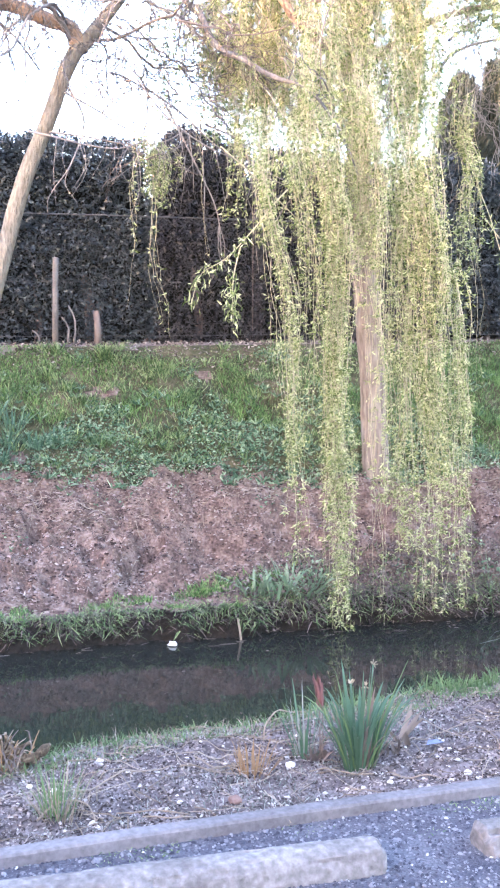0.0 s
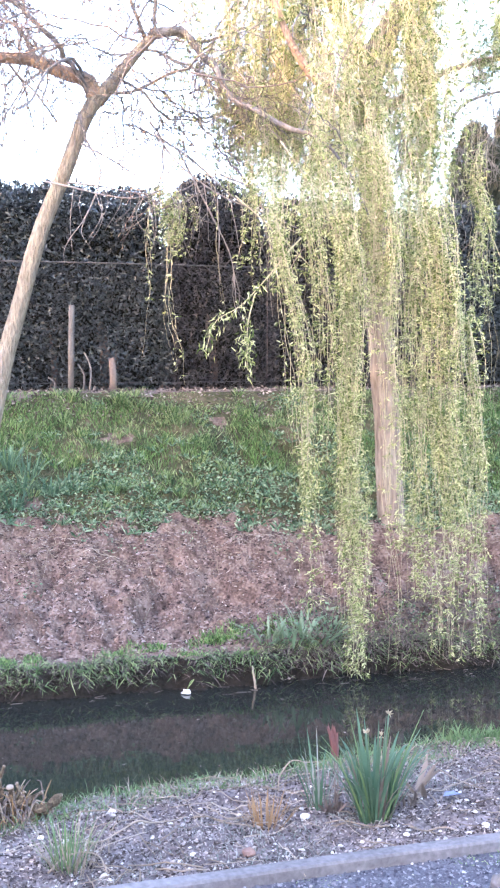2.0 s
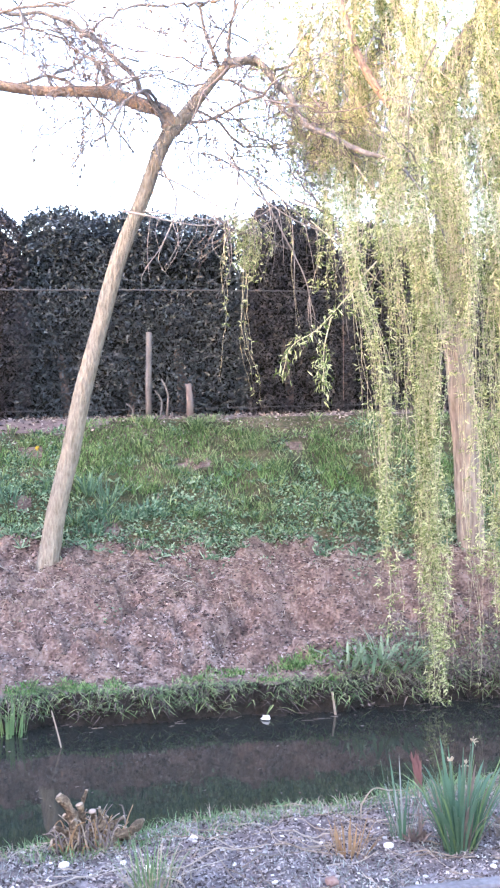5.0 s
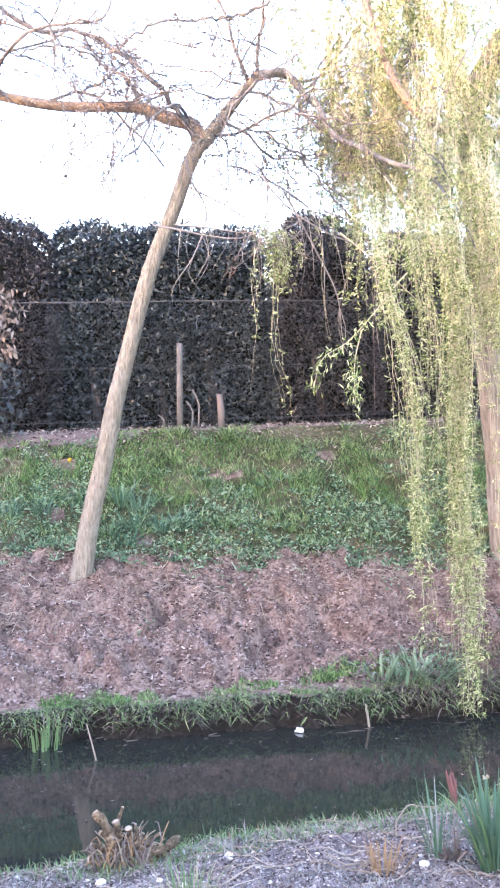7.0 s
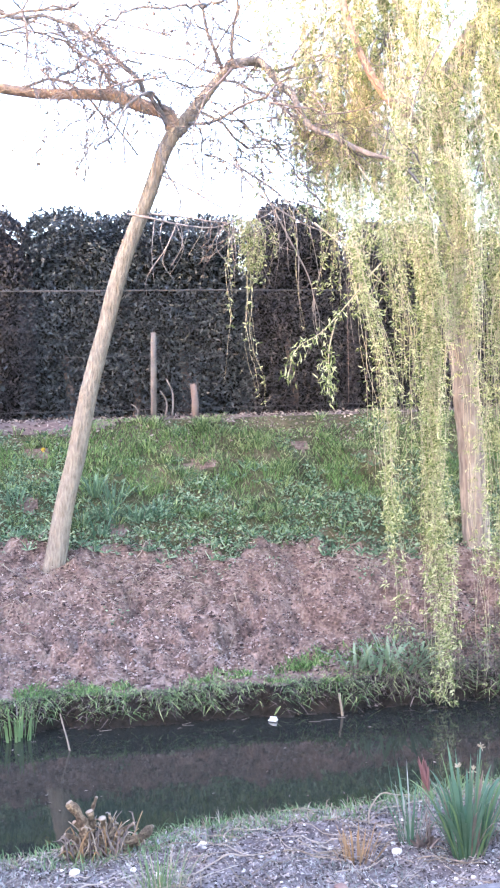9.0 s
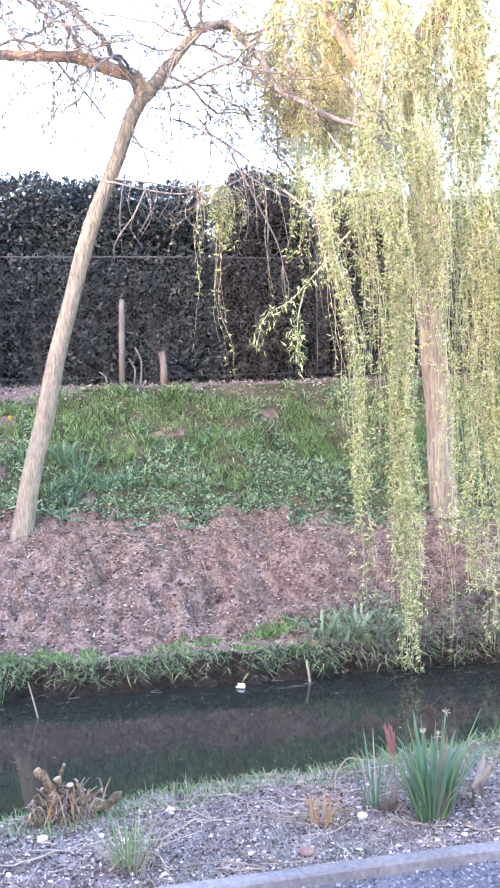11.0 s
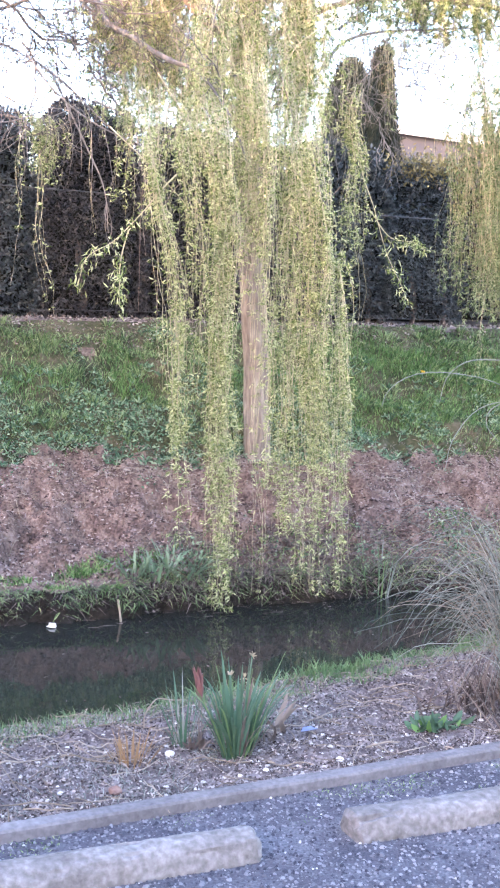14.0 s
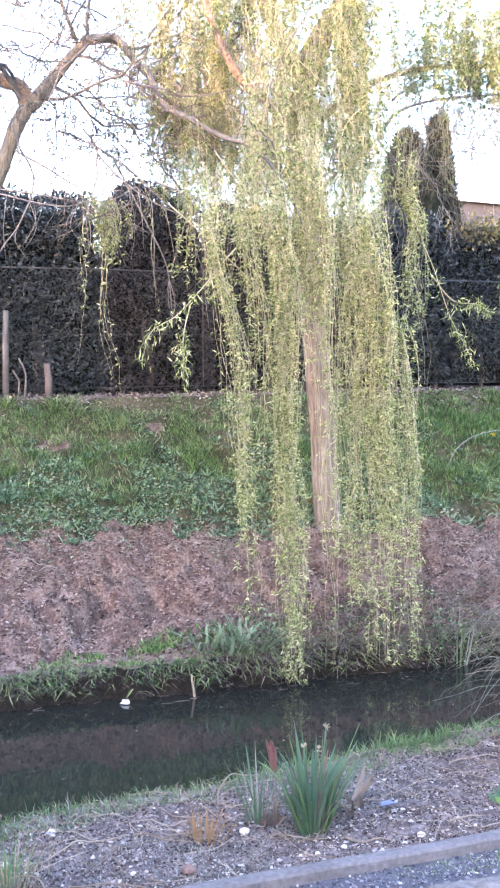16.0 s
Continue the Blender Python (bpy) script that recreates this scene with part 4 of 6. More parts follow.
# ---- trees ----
VIEW_FIT["scale"] = 0.938
def shoots(parent, specs, seed, name="hanging_branch", leaf=0.046, leaf_mat=None, stem_mat=None, label="", most=8, top_spread=True):
    """Curtains of hanging shoots in tresses. Each spec: x0, x1, y0, y1, top height range, bottom height range, count, leaves per metre."""
    rng = np.random.default_rng(seed)
    for (x0, x1, y0, y1, t0, t1, b0, b1, count, dens, *lean) in specs:
        left = count
        while left > 0:
            stems, leafy = Geo(), Geo()
            tress = int(min(left, rng.integers(min(2, most - 1), most)))
            left -= tress
            cx, cy = rng.uniform(x0, x1), rng.uniform(y0, y1)
            ctop, cbot = rng.uniform(t0, t1), b0 + (b1 - b0) * rng.uniform() ** 1.3
            k1, k2, f1, f2, f3 = rng.uniform(0, 6.28), rng.uniform(0, 6.28), rng.uniform(1.2, 2.6), rng.uniform(1.2, 2.6), rng.uniform(5, 9)
            amp = rng.uniform(0.02, 0.085)
            pull = rng.normal(0, 0.14 if top_spread else 0.02) + (lean[0] if lean else 0.0)
            for i in range(tress):
                top, bot = ctop + rng.normal(0, 0.15), cbot + abs(rng.normal(0, 0.22))
                if top - bot < 0.25:
                    continue
                n = max(7, int((top - bot) / 0.13))
                pz = np.linspace(top, bot, n)
                u = np.linspace(0, 1, n)
                ox, oy = rng.normal(0, 0.035, 2)
                px = cx + ox * (0.4 + u) + amp * np.sin(pz * f1 + k1) + 0.016 * np.sin(pz * f3 + 2.1 * i) + pull * (1 - u) ** 2
                py = cy + oy * (0.4 + u) + amp * np.sin(pz * f2 + k2)
                path = np.stack([px, py, pz], 1) + rng.normal(0, 0.004, (n, 3)) + np.cumsum(rng.normal(0, 0.007, (n, 3)) * [1, 1, 0], 0)
                stems.tube(path, np.linspace(0.0030, 0.0011, n), 3)
                # short spurs of a few leaves, uneven along the shoot
                m = max(2, int((top - bot) * dens / 4.1 * rng.uniform(0.5, 1.35)))
                t = rng.uniform(0.0, 1.0, m) ** rng.uniform(0.7, 1.0)
                base = np.stack([np.interp(t, u, path[:, k]) for k in range(3)], 1)
                a = rng.uniform(0, 2 * np.pi, m)
                out = np.stack([np.cos(a), np.sin(a), 0 * a], 1)
                reach = rng.uniform(0.0, 0.035, m)[:, None]
                for q in range(4):
                    b = base + out * reach * (q / 3) + rng.normal(0, 0.006, (m, 3))
                    way = out * rng.uniform(0.3, 1.0, (m, 1)) + rng.normal(0, 0.35, (m, 3)) + [0, 0, -0.55]
                    leafy.leaves(b, way, rng.uniform(0.45, 1.3, m) * leaf, rng.uniform(0.7, 1.3, m) * leaf * 0.235, rng, 0.3)
            if stems.n:
                ob = part(name, stems, stem_mat or M_SHOOT, parent, label)
                if leafy.n:
                    part("leaves", leafy, leaf_mat or M_WLEAF, ob)


def ropes(parent, specs, seed, label):
    """Hanging tresses along a drawn line. Each spec: depth, half width, count, leaves a metre, share of the length at which the first shoots end, then the line as x and z."""
    rng = np.random.default_rng(seed)
    for (y, wide, count, dens, first, line) in specs:
        mid = curve([(a, y, b) for a, b in line], 60)
        left = count
        while left > 0:
            stems, leafy = Geo(), Geo()
            tress = int(min(left, rng.integers(2, 5)))
            left -= tress
            cx, cy = rng.normal(0, wide * 0.55), rng.normal(0, wide * 0.8)
            k1, f1, amp = rng.uniform(0, 6.28), rng.uniform(1.5, 4.0), rng.uniform(0.3, 0.9) * wide
            for i in range(tress):
                a, b = rng.uniform(0, 0.22), rng.uniform(first, 1.0) if rng.uniform() < 0.75 else 1.0
                n = max(7, int((b - a) * len(mid) * 0.5))
                u = np.linspace(a, b, n)
                p = np.stack([np.interp(u, np.linspace(0, 1, 60), mid[:, k]) for k in range(3)], 1)
                p[:, 0] += cx + rng.normal(0, wide * 0.3) + amp * np.sin(p[:, 2] * f1 + k1) + 0.012 * np.sin(p[:, 2] * rng.uniform(5, 10) + 6 * rng.uniform())
                p[:, 1] += cy + rng.normal(0, wide * 0.3)
                p += np.cumsum(rng.normal(0, 0.006, (n, 3)) * [1, 1, 0], 0)
                stems.tube(p, np.linspace(0.0028, 0.0011, n), 3)
                long = float(np.linalg.norm(np.diff(p, axis=0), axis=1).sum())
                m = max(2, int(long * dens / 4.1 * rng.uniform(0.5, 1.4)))
                t = rng.uniform(0, 1, 2 * m)
                t = t[np.argsort(rng.uniform(-0.9, 0.9, 2 * m) - vnoise(t * long, 0 * t + 7.3 * i, 0.16, int(seed + left)))[:m]]
                base = np.stack([np.interp(t, np.linspace(0, 1, n), p[:, k]) for k in range(3)], 1)
                ang = rng.uniform(0, 2 * np.pi, m)
                out = np.stack([np.cos(ang), np.sin(ang), 0 * ang], 1)
                for q in range(4):
                    way = out * rng.uniform(0.2, 1.2, (m, 1)) + rng.normal(0, 0.45, (m, 3)) + [0, 0, -0.35]
                    leafy.leaves(base + out * rng.uniform(0, 0.03, (m, 1)) * q / 3 + rng.normal(0, 0.006, (m, 3)), way, rng.uniform(0.45, 1.3, m) * 0.042, rng.uniform(0.7, 1.3, m) * 0.0095, rng, 0.3)
            ob = part("hanging_branch", stems, M_SHOOT, parent, label)
            part("leaves", leafy, M_WLEAF, ob)


def twigs(geo, start, way, length, radius, level, rng, droop=0.0, tips=None):
    """A bare branch that forks into ever thinner twigs."""
    n = 9
    pts, p, d = [np.array(start, float)], np.array(start, float), np.array(way, float) / np.linalg.norm(way)
    for i in range(n - 1):
        d = d + rng.normal(0, 0.27, 3) + np.array([0, 0, -droop])
        d /= np.linalg.norm(d)
        p = p + d * length / (n - 1)
        pts.append(p)
    pts = np.array(pts)
    geo.tube(pts, np.linspace(radius, radius * 0.45, n), 5 if radius > 0.008 else 3)
    if tips is not None and level <= 1:
        tips.extend(pts[1:])
    if level > 0:
        for k in range(rng.integers(4, 7)):
            i = rng.integers(1, n)
            dd = pts[min(i, n - 1)] - pts[max(i - 1, 0)]
            dd = dd / (np.linalg.norm(dd) + 1e-9) + rng.normal(0, 0.55, 3) * [1, 0.8, 1]
            twigs(geo, pts[i], dd, length * rng.uniform(0.4, 0.7), max(0.0042, radius * (0.5 - 0.045 * k)), level - 1, rng, droop * 1.3 + 0.02, tips)


# leaning willow, still nearly bare
leaner = thing("leaning_willow_tree", "leaning pale-barked willow with mostly bare twigs on the bank", "tree")
LY = 9.6
trunk_path = curve([(0.585, LY, 0.40), (0.63, LY, 0.62), (0.715, LY, 1.065), (0.819, LY, 1.514), (0.955, LY, 2.167), (1.09, LY, 2.673), (1.265, LY, 3.286), (1.485, LY, 3.854), (1.635, LY, 4.271), (1.755, LY, 4.50)], 34)
trunk_r = np.interp(np.linspace(0, 1, 34), [0, 0.05, 0.15, 0.5, 0.85, 1.0], [0.140, 0.104, 0.09, 0.076, 0.064, 0.074])
part("trunk", Geo().tube(trunk_path, trunk_r, 14, 0.10, 3), M_BARK, leaner, "pale grey-brown ridged bark")
left_limb = curve([(1.74, LY, 4.46), (1.67, LY, 4.62), (1.46, LY, 4.69), (1.2, LY, 4.76), (0.95, LY, 4.75), (0.4, LY, 4.74), (-0.05, LY, 4.79), (-0.6, LY + 0.1, 4.95), (-1.4, LY + 0.2, 5.3)], 26)
part("limb", Geo().tube(left_limb, np.linspace(0.07, 0.03, 26), 10, 0.2, 8), M_BARK_OCHRE, leaner, "ochre-barked limb")
right_limb = curve([(1.745, LY, 4.46), (1.92, LY, 4.674), (2.148, LY, 4.976), (2.29, LY, 5.125)], 10)
part("limb", Geo().tube(right_limb, np.linspace(0.068, 0.042, 10), 10, 0.12, 9), M_BARK, leaner)
arch = curve([(2.23, LY, 5.10), (2.42, LY, 5.16), (2.571, 9.6, 5.15), (2.707, 9.5, 4.93), (2.797, 9.35, 4.79), (2.817, 9.15, 4.554), (2.843, 8.9, 4.361), (2.958, 8.7, 4.244), (3.154, 8.4, 4.03), (3.377, 8.2, 3.892), (3.493, 8.0, 3.648), (3.573, 7.9, 3.451), (3.652, 7.8, 3.167)], 44)
wobble = np.random.default_rng(47)
arch[3:] += np.cumsum(wobble.normal(0, 0.012, (41, 3)), 0) * np.linspace(0.2, 1, 41)[:, None] * 0.35
part("limb", Geo().tube(arch, np.interp(np.linspace(0, 1, 44), [0, 0.35, 0.65, 0.8, 1], [0.044, 0.030, 0.021, 0.011, 0.005]), 8, 0.45, 10), M_LIMB, leaner, "smooth grey arching branch")
rng = np.random.default_rng(41)
tips = []
for k, (s, w, ln, r, dr) in enumerate([
    ((2.29, LY, 5.13), (0.3, 0, 1), 1.3, 0.018, 0.0), ((2.2, LY, 5.05), (-0.7, -0.2, 0.6), 1.5, 0.02, 0.05), ((1.66, LY, 4.6), (-0.5, -0.3, 0.8), 1.4, 0.018, 0.05),
    ((1.2, LY, 4.76), (-0.6, -0.2, 0.55), 1.4, 0.018, 0.06), ((0.7, LY, 4.75), (-0.4, 0.1, 0.7), 1.4, 0.017, 0.08), ((0.3, LY, 4.74), (0.9, -0.3, 0.4), 1.4, 0.017, 0.06),
    ((0.1, LY, 4.77), (-0.5, -0.3, 0.5), 1.3, 0.016, 0.03), ((1.75, LY, 4.55), (0.9, -0.2, 0.15), 1.3, 0.018, 0.03), ((1.9, LY, 4.7), (1, 0.2, 0.2), 1.4, 0.016, 0.05),
    ((2.15, LY, 4.97), (1, -0.1, 0.1), 1.3, 0.016, 0.07), ((1.0, LY, 4.75), (-0.2, -0.2, -0.6), 0.45, 0.006, 0.06), ((0.6, LY, 4.74), (0.3, -0.2, -0.5), 0.6, 0.008, 0.06),
    ((-0.3, LY, 4.85), (0.5, -0.3, 0.35), 1.5, 0.022, 0.0), ((2.6, LY, 5.08), (0.6, 0.1, 0.5), 1.4, 0.018, 0.06), ((-0.8, LY, 5.0), (0.6, -0.2, 0.4), 1.7, 0.02, 0.0),
    ((2.7, LY, 5.0), (0.9, 0.1, 0.05), 1.3, 0.014, 0.06)]):
    g = Geo()
    twigs(g, s, w, ln, r, 2, rng, dr, tips)
    part("branch", g, M_LIMB if r > 0.0165 else M_PALETWIG, leaner)
for pts, r in (([(-0.6, 9.3, 5.7), (-0.03, 9.3, 5.45), (0.27, 9.3, 5.27), (0.61, 9.3, 5.3), (0.95, 9.3, 5.15), (1.26, 9.35, 4.95), (1.5, 9.45, 4.72), (1.7, 9.6, 4.5)], 0.024),
               ([(0.95, 9.3, 5.15), (1.3, 9.3, 5.4), (1.83, 9.3, 5.5), (2.14, 9.3, 5.58), (2.5, 9.3, 5.8)], 0.016),
               ([(-0.4, 9.2, 5.3), (0.1, 9.2, 5.05), (0.5, 9.2, 5.12), (0.9, 9.2, 4.95), (1.3, 9.2, 4.6)], 0.011),
               ([(2.0, 9.5, 4.8), (2.3, 9.4, 4.55), (2.6, 9.3, 4.3), (2.85, 9.3, 4.0), (3.1, 9.3, 3.75)], 0.010)):
    p = curve(pts, 30)
    p[1:-1] += rng.normal(0, 0.012, (28, 3))
    g = Geo().tube(p, np.linspace(r * 0.6, r, 30), 6, 0.2, 3)
    for j in range(7):
        i = rng.integers(1, 28)
        twigs(g, p[i], rng.normal(0, 1, 3) * [1, 0.4, 0.7] + [0.2, 0, 0.1], rng.uniform(0.4, 0.9), r * 0.45, 2, rng, 0.06, tips)
    part("branch", g, M_LIMB, leaner, "thin crooked grey branch")
tips = np.array(tips)
bud = Geo()
sel = tips[rng.uniform(size=len(tips)) < 0.10]
bud.leaves(sel, rng.normal(size=(len(sel), 3)) + [0, 0, -0.3], rng.uniform(0.02, 0.06, len(sel)), rng.uniform(0.012, 0.022, len(sel)), rng, 0.3, "oval")
part("bud_growth", bud, M_TWIG, leaner, "small dark buds and catkins")
for i in range(9):
    g = Geo()
    twigs(g, arch[12 + 3 * i], rng.normal(0, 0.6, 3) * [1, 0.4, 0.6] + [0.7, 0, -0.1], rng.uniform(0.4, 0.9), 0.008, 1, rng, 0.06, None)
    part("twig", g, M_LIMB, leaner, "thin crooked grey twig")
# a dense spray of fine crooked twigs on both sides of the fork
for i in range(34):
    x, z = rng.uniform(-0.6, 3.0), rng.uniform(4.6, 5.6)
    if i % 3 == 0:
        x, z = rng.uniform(1.8, 2.9), rng.uniform(4.2, 4.9)
    g = Geo()
    twigs(g, (x, LY + rng.normal(0, 0.4), z), rng.normal(0, 1, 3) * [1, 0.4, 0.5] + [0.2, 0, -0.1], rng.uniform(0.6, 1.2), 0.009, 2, rng, 0.05, None)
    part("twig_spray", g, M_LIMB if i % 2 else M_TWIG, leaner, "fine crooked grey twigs")
# low drooping shoots that cross in front of the hedge
low = Geo()
for pts in ([(1.25, 9.2, 3.62), (1.402, 8.9, 3.528), (1.638, 8.9, 3.485), (1.926, 8.9, 3.467), (2.121, 8.9, 3.534), (2.3, 8.9, 3.62)], [(2.1, 8.9, 4.05), (2.367, 8.9, 3.754), (2.722, 8.9, 3.538), (3.137, 8.9, 3.409), (3.456, 8.9, 3.289)],
            [(1.42, LY, 3.72), (1.75, LY - 0.2, 3.66), (2.1, LY - 0.3, 3.60), (2.4, LY - 0.4, 3.62), (2.62, LY - 0.4, 3.75)],
            [(2.3, LY, 4.2), (2.6, LY - 0.2, 3.95), (2.95, LY - 0.3, 3.62), (3.4, LY - 0.3, 3.40), (3.75, LY - 0.3, 3.3)],
            [(1.55, LY, 4.1), (1.85, LY - 0.2, 3.9), (2.15, LY - 0.3, 3.72), (2.5, LY - 0.4, 3.7)],
            [(1.6, LY, 4.2), (1.75, LY - 0.2, 3.8), (1.62, LY - 0.3, 3.4), (1.45, LY - 0.3, 3.15)],
            [(2.5, LY, 4.1), (2.75, LY - 0.2, 3.5), (2.95, LY - 0.2, 3.1), (3.0, LY - 0.2, 2.7)],
            [(2.9, LY, 3.9), (3.2, LY - 0.2, 3.7), (3.3, LY - 0.2, 3.3), (3.45, LY - 0.2, 3.05)]):
    p = curve(pts, 14)
    low.tube(p, np.linspace(0.010, 0.004, 14), 4)
    for j in range(5):
        s = p[rng.integers(2, 13)]
        ln = rng.uniform(0.25, 0.7)
        low.tube(curve([s, s + [rng.normal(0, 0.06), 0, -ln * 0.5], s + [rng.normal(0, 0.1), 0, -ln]], 7), np.linspace(0.005, 0.002, 7), 3)
part("branch", low, M_PALETWIG, leaner, "thin bare drooping shoots")
ropes(leaner, [
    (9.1, 0.05, 22, 95, 0.7, [(2.17, 3.68), (2.22, 3.5), (2.27, 3.35), (2.27, 3.12)]),
    (9.1, 0.04, 12, 80, 0.6, [(2.33, 3.62), (2.37, 3.45), (2.35, 3.2), (2.36, 3.05)]),
    (9.1, 0.02, 4, 36, 0.4, [(2.17, 3.56), (2.11, 3.29), (2.09, 2.95), (2.115, 2.56), (2.08, 2.16)]),
    (9.1, 0.02, 5, 26, 0.5, [(2.29, 3.55), (2.30, 3.1), (2.285, 2.76), (2.32, 2.42), (2.38, 2.17), (2.43, 1.9)]),
    (9.1, 0.02, 4, 50, 0.7, [(2.42, 3.6), (2.51, 3.5), (2.54, 3.32), (2.49, 3.07)]),
    (9.1, 0.012, 2, 10, 0.9, [(2.6, 3.85), (2.705, 3.53), (2.73, 3.13), (2.76, 2.63)]),
    (9.1, 0.03, 4, 45, 0.6, [(3.0, 4.0), (3.045, 3.8), (3.09, 3.4), (3.10, 3.15)]),
    (9.1, 0.02, 3, 40, 0.6, [(2.8, 3.8), (2.84, 3.6), (2.83, 3.35)]),
], 42, "thin leafy shoots hanging in front of the hedge")

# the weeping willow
VIEW_FIT["scale"] = 0.922
willow = thing("weeping_willow_tree", "weeping willow in fresh yellow-green leaf with shoots trailing to the water", "tree")
WY = 9.75
tp = curve([(4.75, WY, 0.38), (4.74, WY, 0.6), (4.72, WY, 1.12), (4.68, WY, 1.75), (4.60, WY, 2.43), (4.55, WY, 3.1), (4.51, WY, 3.9), (4.49, WY, 4.6), (4.47, WY, 5.3)], 30)
part("trunk", Geo().tube(tp, np.interp(np.linspace(0, 1, 30), [0, 0.06, 0.2, 0.6, 1], [0.20, 0.155, 0.13, 0.12, 0.10]), 14, 0.12, 12), M_BARK_DARK, willow, "ridged grey-brown trunk")
limbs = [[(4.50, WY, 4.3), (4.22, 9.5, 4.52), (3.609, 8.7, 4.486), (3.449, 8.7, 4.603), (3.264, 8.7, 4.852), (3.081, 8.7, 5.267), (2.98, 8.8, 5.9)],
         [(4.49, WY, 4.5), (4.9, WY - 0.3, 4.9), (5.5, WY - 0.4, 5.15), (6.1, WY - 0.4, 5.26), (6.9, WY - 0.5, 5.30), (7.8, WY - 0.6, 5.2), (8.8, WY - 0.7, 4.9)],
         [(4.48, WY, 4.8), (4.6, WY - 0.5, 5.6), (4.7, WY - 1.1, 6.4), (4.8, WY - 1.6, 7.0)],
         [(4.47, WY, 5.0), (4.3, WY + 0.5, 5.9), (4.2, WY + 1.1, 6.8), (4.1, WY + 1.6, 7.4)],
         [(4.47, WY, 5.2), (5.0, WY + 0.1, 6.0), (5.8, WY + 0.3, 6.7), (6.5, WY + 0.4, 7.1)],
         [(5.3, WY - 0.35, 4.85), (5.5, WY - 0.2, 5.0), (5.8, WY - 0.1, 5.2), (6.2, WY, 5.3)]]
for k, pts in enumerate(limbs):
    p = curve(pts, 22)
    part("limb", Geo().tube(p, np.linspace(*((0.055, 0.025) if k == 0 else (0.08, 0.025) if k in (2, 3, 4) else (0.038, 0.02) if k == 1 else (0.016, 0.005)), 22), 8, 0.15, 20 + k), M_BARK_OCHRE if k in (0, 1, 3, 4) else M_LIMB, willow)
ropes(willow, [
    (7.65, 0.06, 22, 78, 0.62, [(2.72, 3.62), (2.79, 3.08), (2.91, 2.52), (2.99, 1.93), (3.02, 1.28), (3.035, 0.81), (3.03, 0.16)]),
    (7.75, 0.05, 14, 74, 0.7, [(3.0, 3.55), (3.08, 2.89), (3.16, 2.37), (3.21, 1.76)]),
    (7.7, 0.04, 5, 40, 0.7, [(3.17, 3.15), (3.22, 2.37), (3.22, 1.67), (3.24, 1.24)]),
    (7.65, 0.075, 46, 84, 0.72, [(3.25, 3.67), (3.35, 3.02), (3.375, 2.37), (3.38, 1.71), (3.40, 1.06), (3.42, 0.40), (3.44, -0.38)]),
    (7.75, 0.05, 14, 66, 0.7, [(3.19, 3.48), (3.32, 2.82), (3.36, 2.16), (3.40, 1.50), (3.45, 0.84)]),
    (7.7, 0.07, 14, 16, 0.5, [(3.60, 3.70), (3.66, 3.05), (3.68, 2.38), (3.72, 1.5), (3.765, 0.7), (3.78, -0.31)]),
    (7.7, 0.10, 26, 60, 0.7, [(3.58, 4.14), (3.62, 3.48), (3.65, 2.82), (3.68, 2.38)]),
    (7.6, 0.055, 24, 50, 0.4, [(3.63, 3.9), (3.69, 3.2), (3.73, 2.4), (3.76, 1.5), (3.80, 0.6)]),
    (7.65, 0.075, 30, 70, 0.6, [(3.85, 3.59), (3.90, 2.92), (3.94, 2.30), (3.96, 1.59), (3.99, 0.79), (4.02, 0.20)]),
    (7.65, 0.085, 50, 76, 0.7, [(4.0, 3.60), (4.10, 2.93), (4.155, 2.31), (4.195, 1.59), (4.24, 0.82), (4.27, -0.26)]),
    (7.65, 0.035, 10, 52, 0.6, [(3.83, 3.36), (4.08, 2.84), (4.28, 2.40), (4.41, 1.86), (4.48, 1.27), (4.50, 0.59)]),
    (7.65, 0.055, 18, 70, 0.6, [(4.33, 2.55), (4.43, 2.22), (4.465, 1.5), (4.51, 0.82), (4.545, -0.30)]),
    (8.4, 0.065, 22, 90, 0.7, [(4.97, 4.12), (4.89, 3.76), (4.98, 3.47), (4.955, 3.11), (4.955, 2.77), (4.93, 2.46)]),
    (8.4, 0.012, 2, 10, 0.9, [(4.95, 2.9), (5.04, 2.52), (5.06, 2.0), (5.08, 1.32)]),
], 51, "long yellow-green hanging shoots")
BACK = [
    # x0, x1, y0, y1, top range, bottom range, count, leaves a metre, lean
    (2.78, 3.1, 7.8, 8.4, 2.9, 3.8, 2.4, 2.9, 20, 66, 0.15),
    (2.95, 3.5, 7.8, 8.7, 4.2, 5.2, 2.6, 3.4, 40, 60),
    (3.3, 4.0, 7.9, 8.9, 4.3, 5.3, 2.6, 3.5, 60, 60),
    (3.8, 4.5, 8.0, 8.9, 4.3, 5.3, 2.4, 3.4, 70, 58),
    (4.2, 4.62, 8.1, 8.6, 4.0, 5.0, 2.4, 3.3, 26, 62, -0.1),
    (3.05, 5.0, 8.9, 9.8, 4.5, 5.5, 3.2, 3.9, 230, 52),
    (3.3, 5.2, 9.9, 10.8, 4.5, 5.6, 3.5, 4.2, 190, 50),
]
shoots(willow, BACK, 56, leaf=0.044, label="long yellow-green hanging shoots")
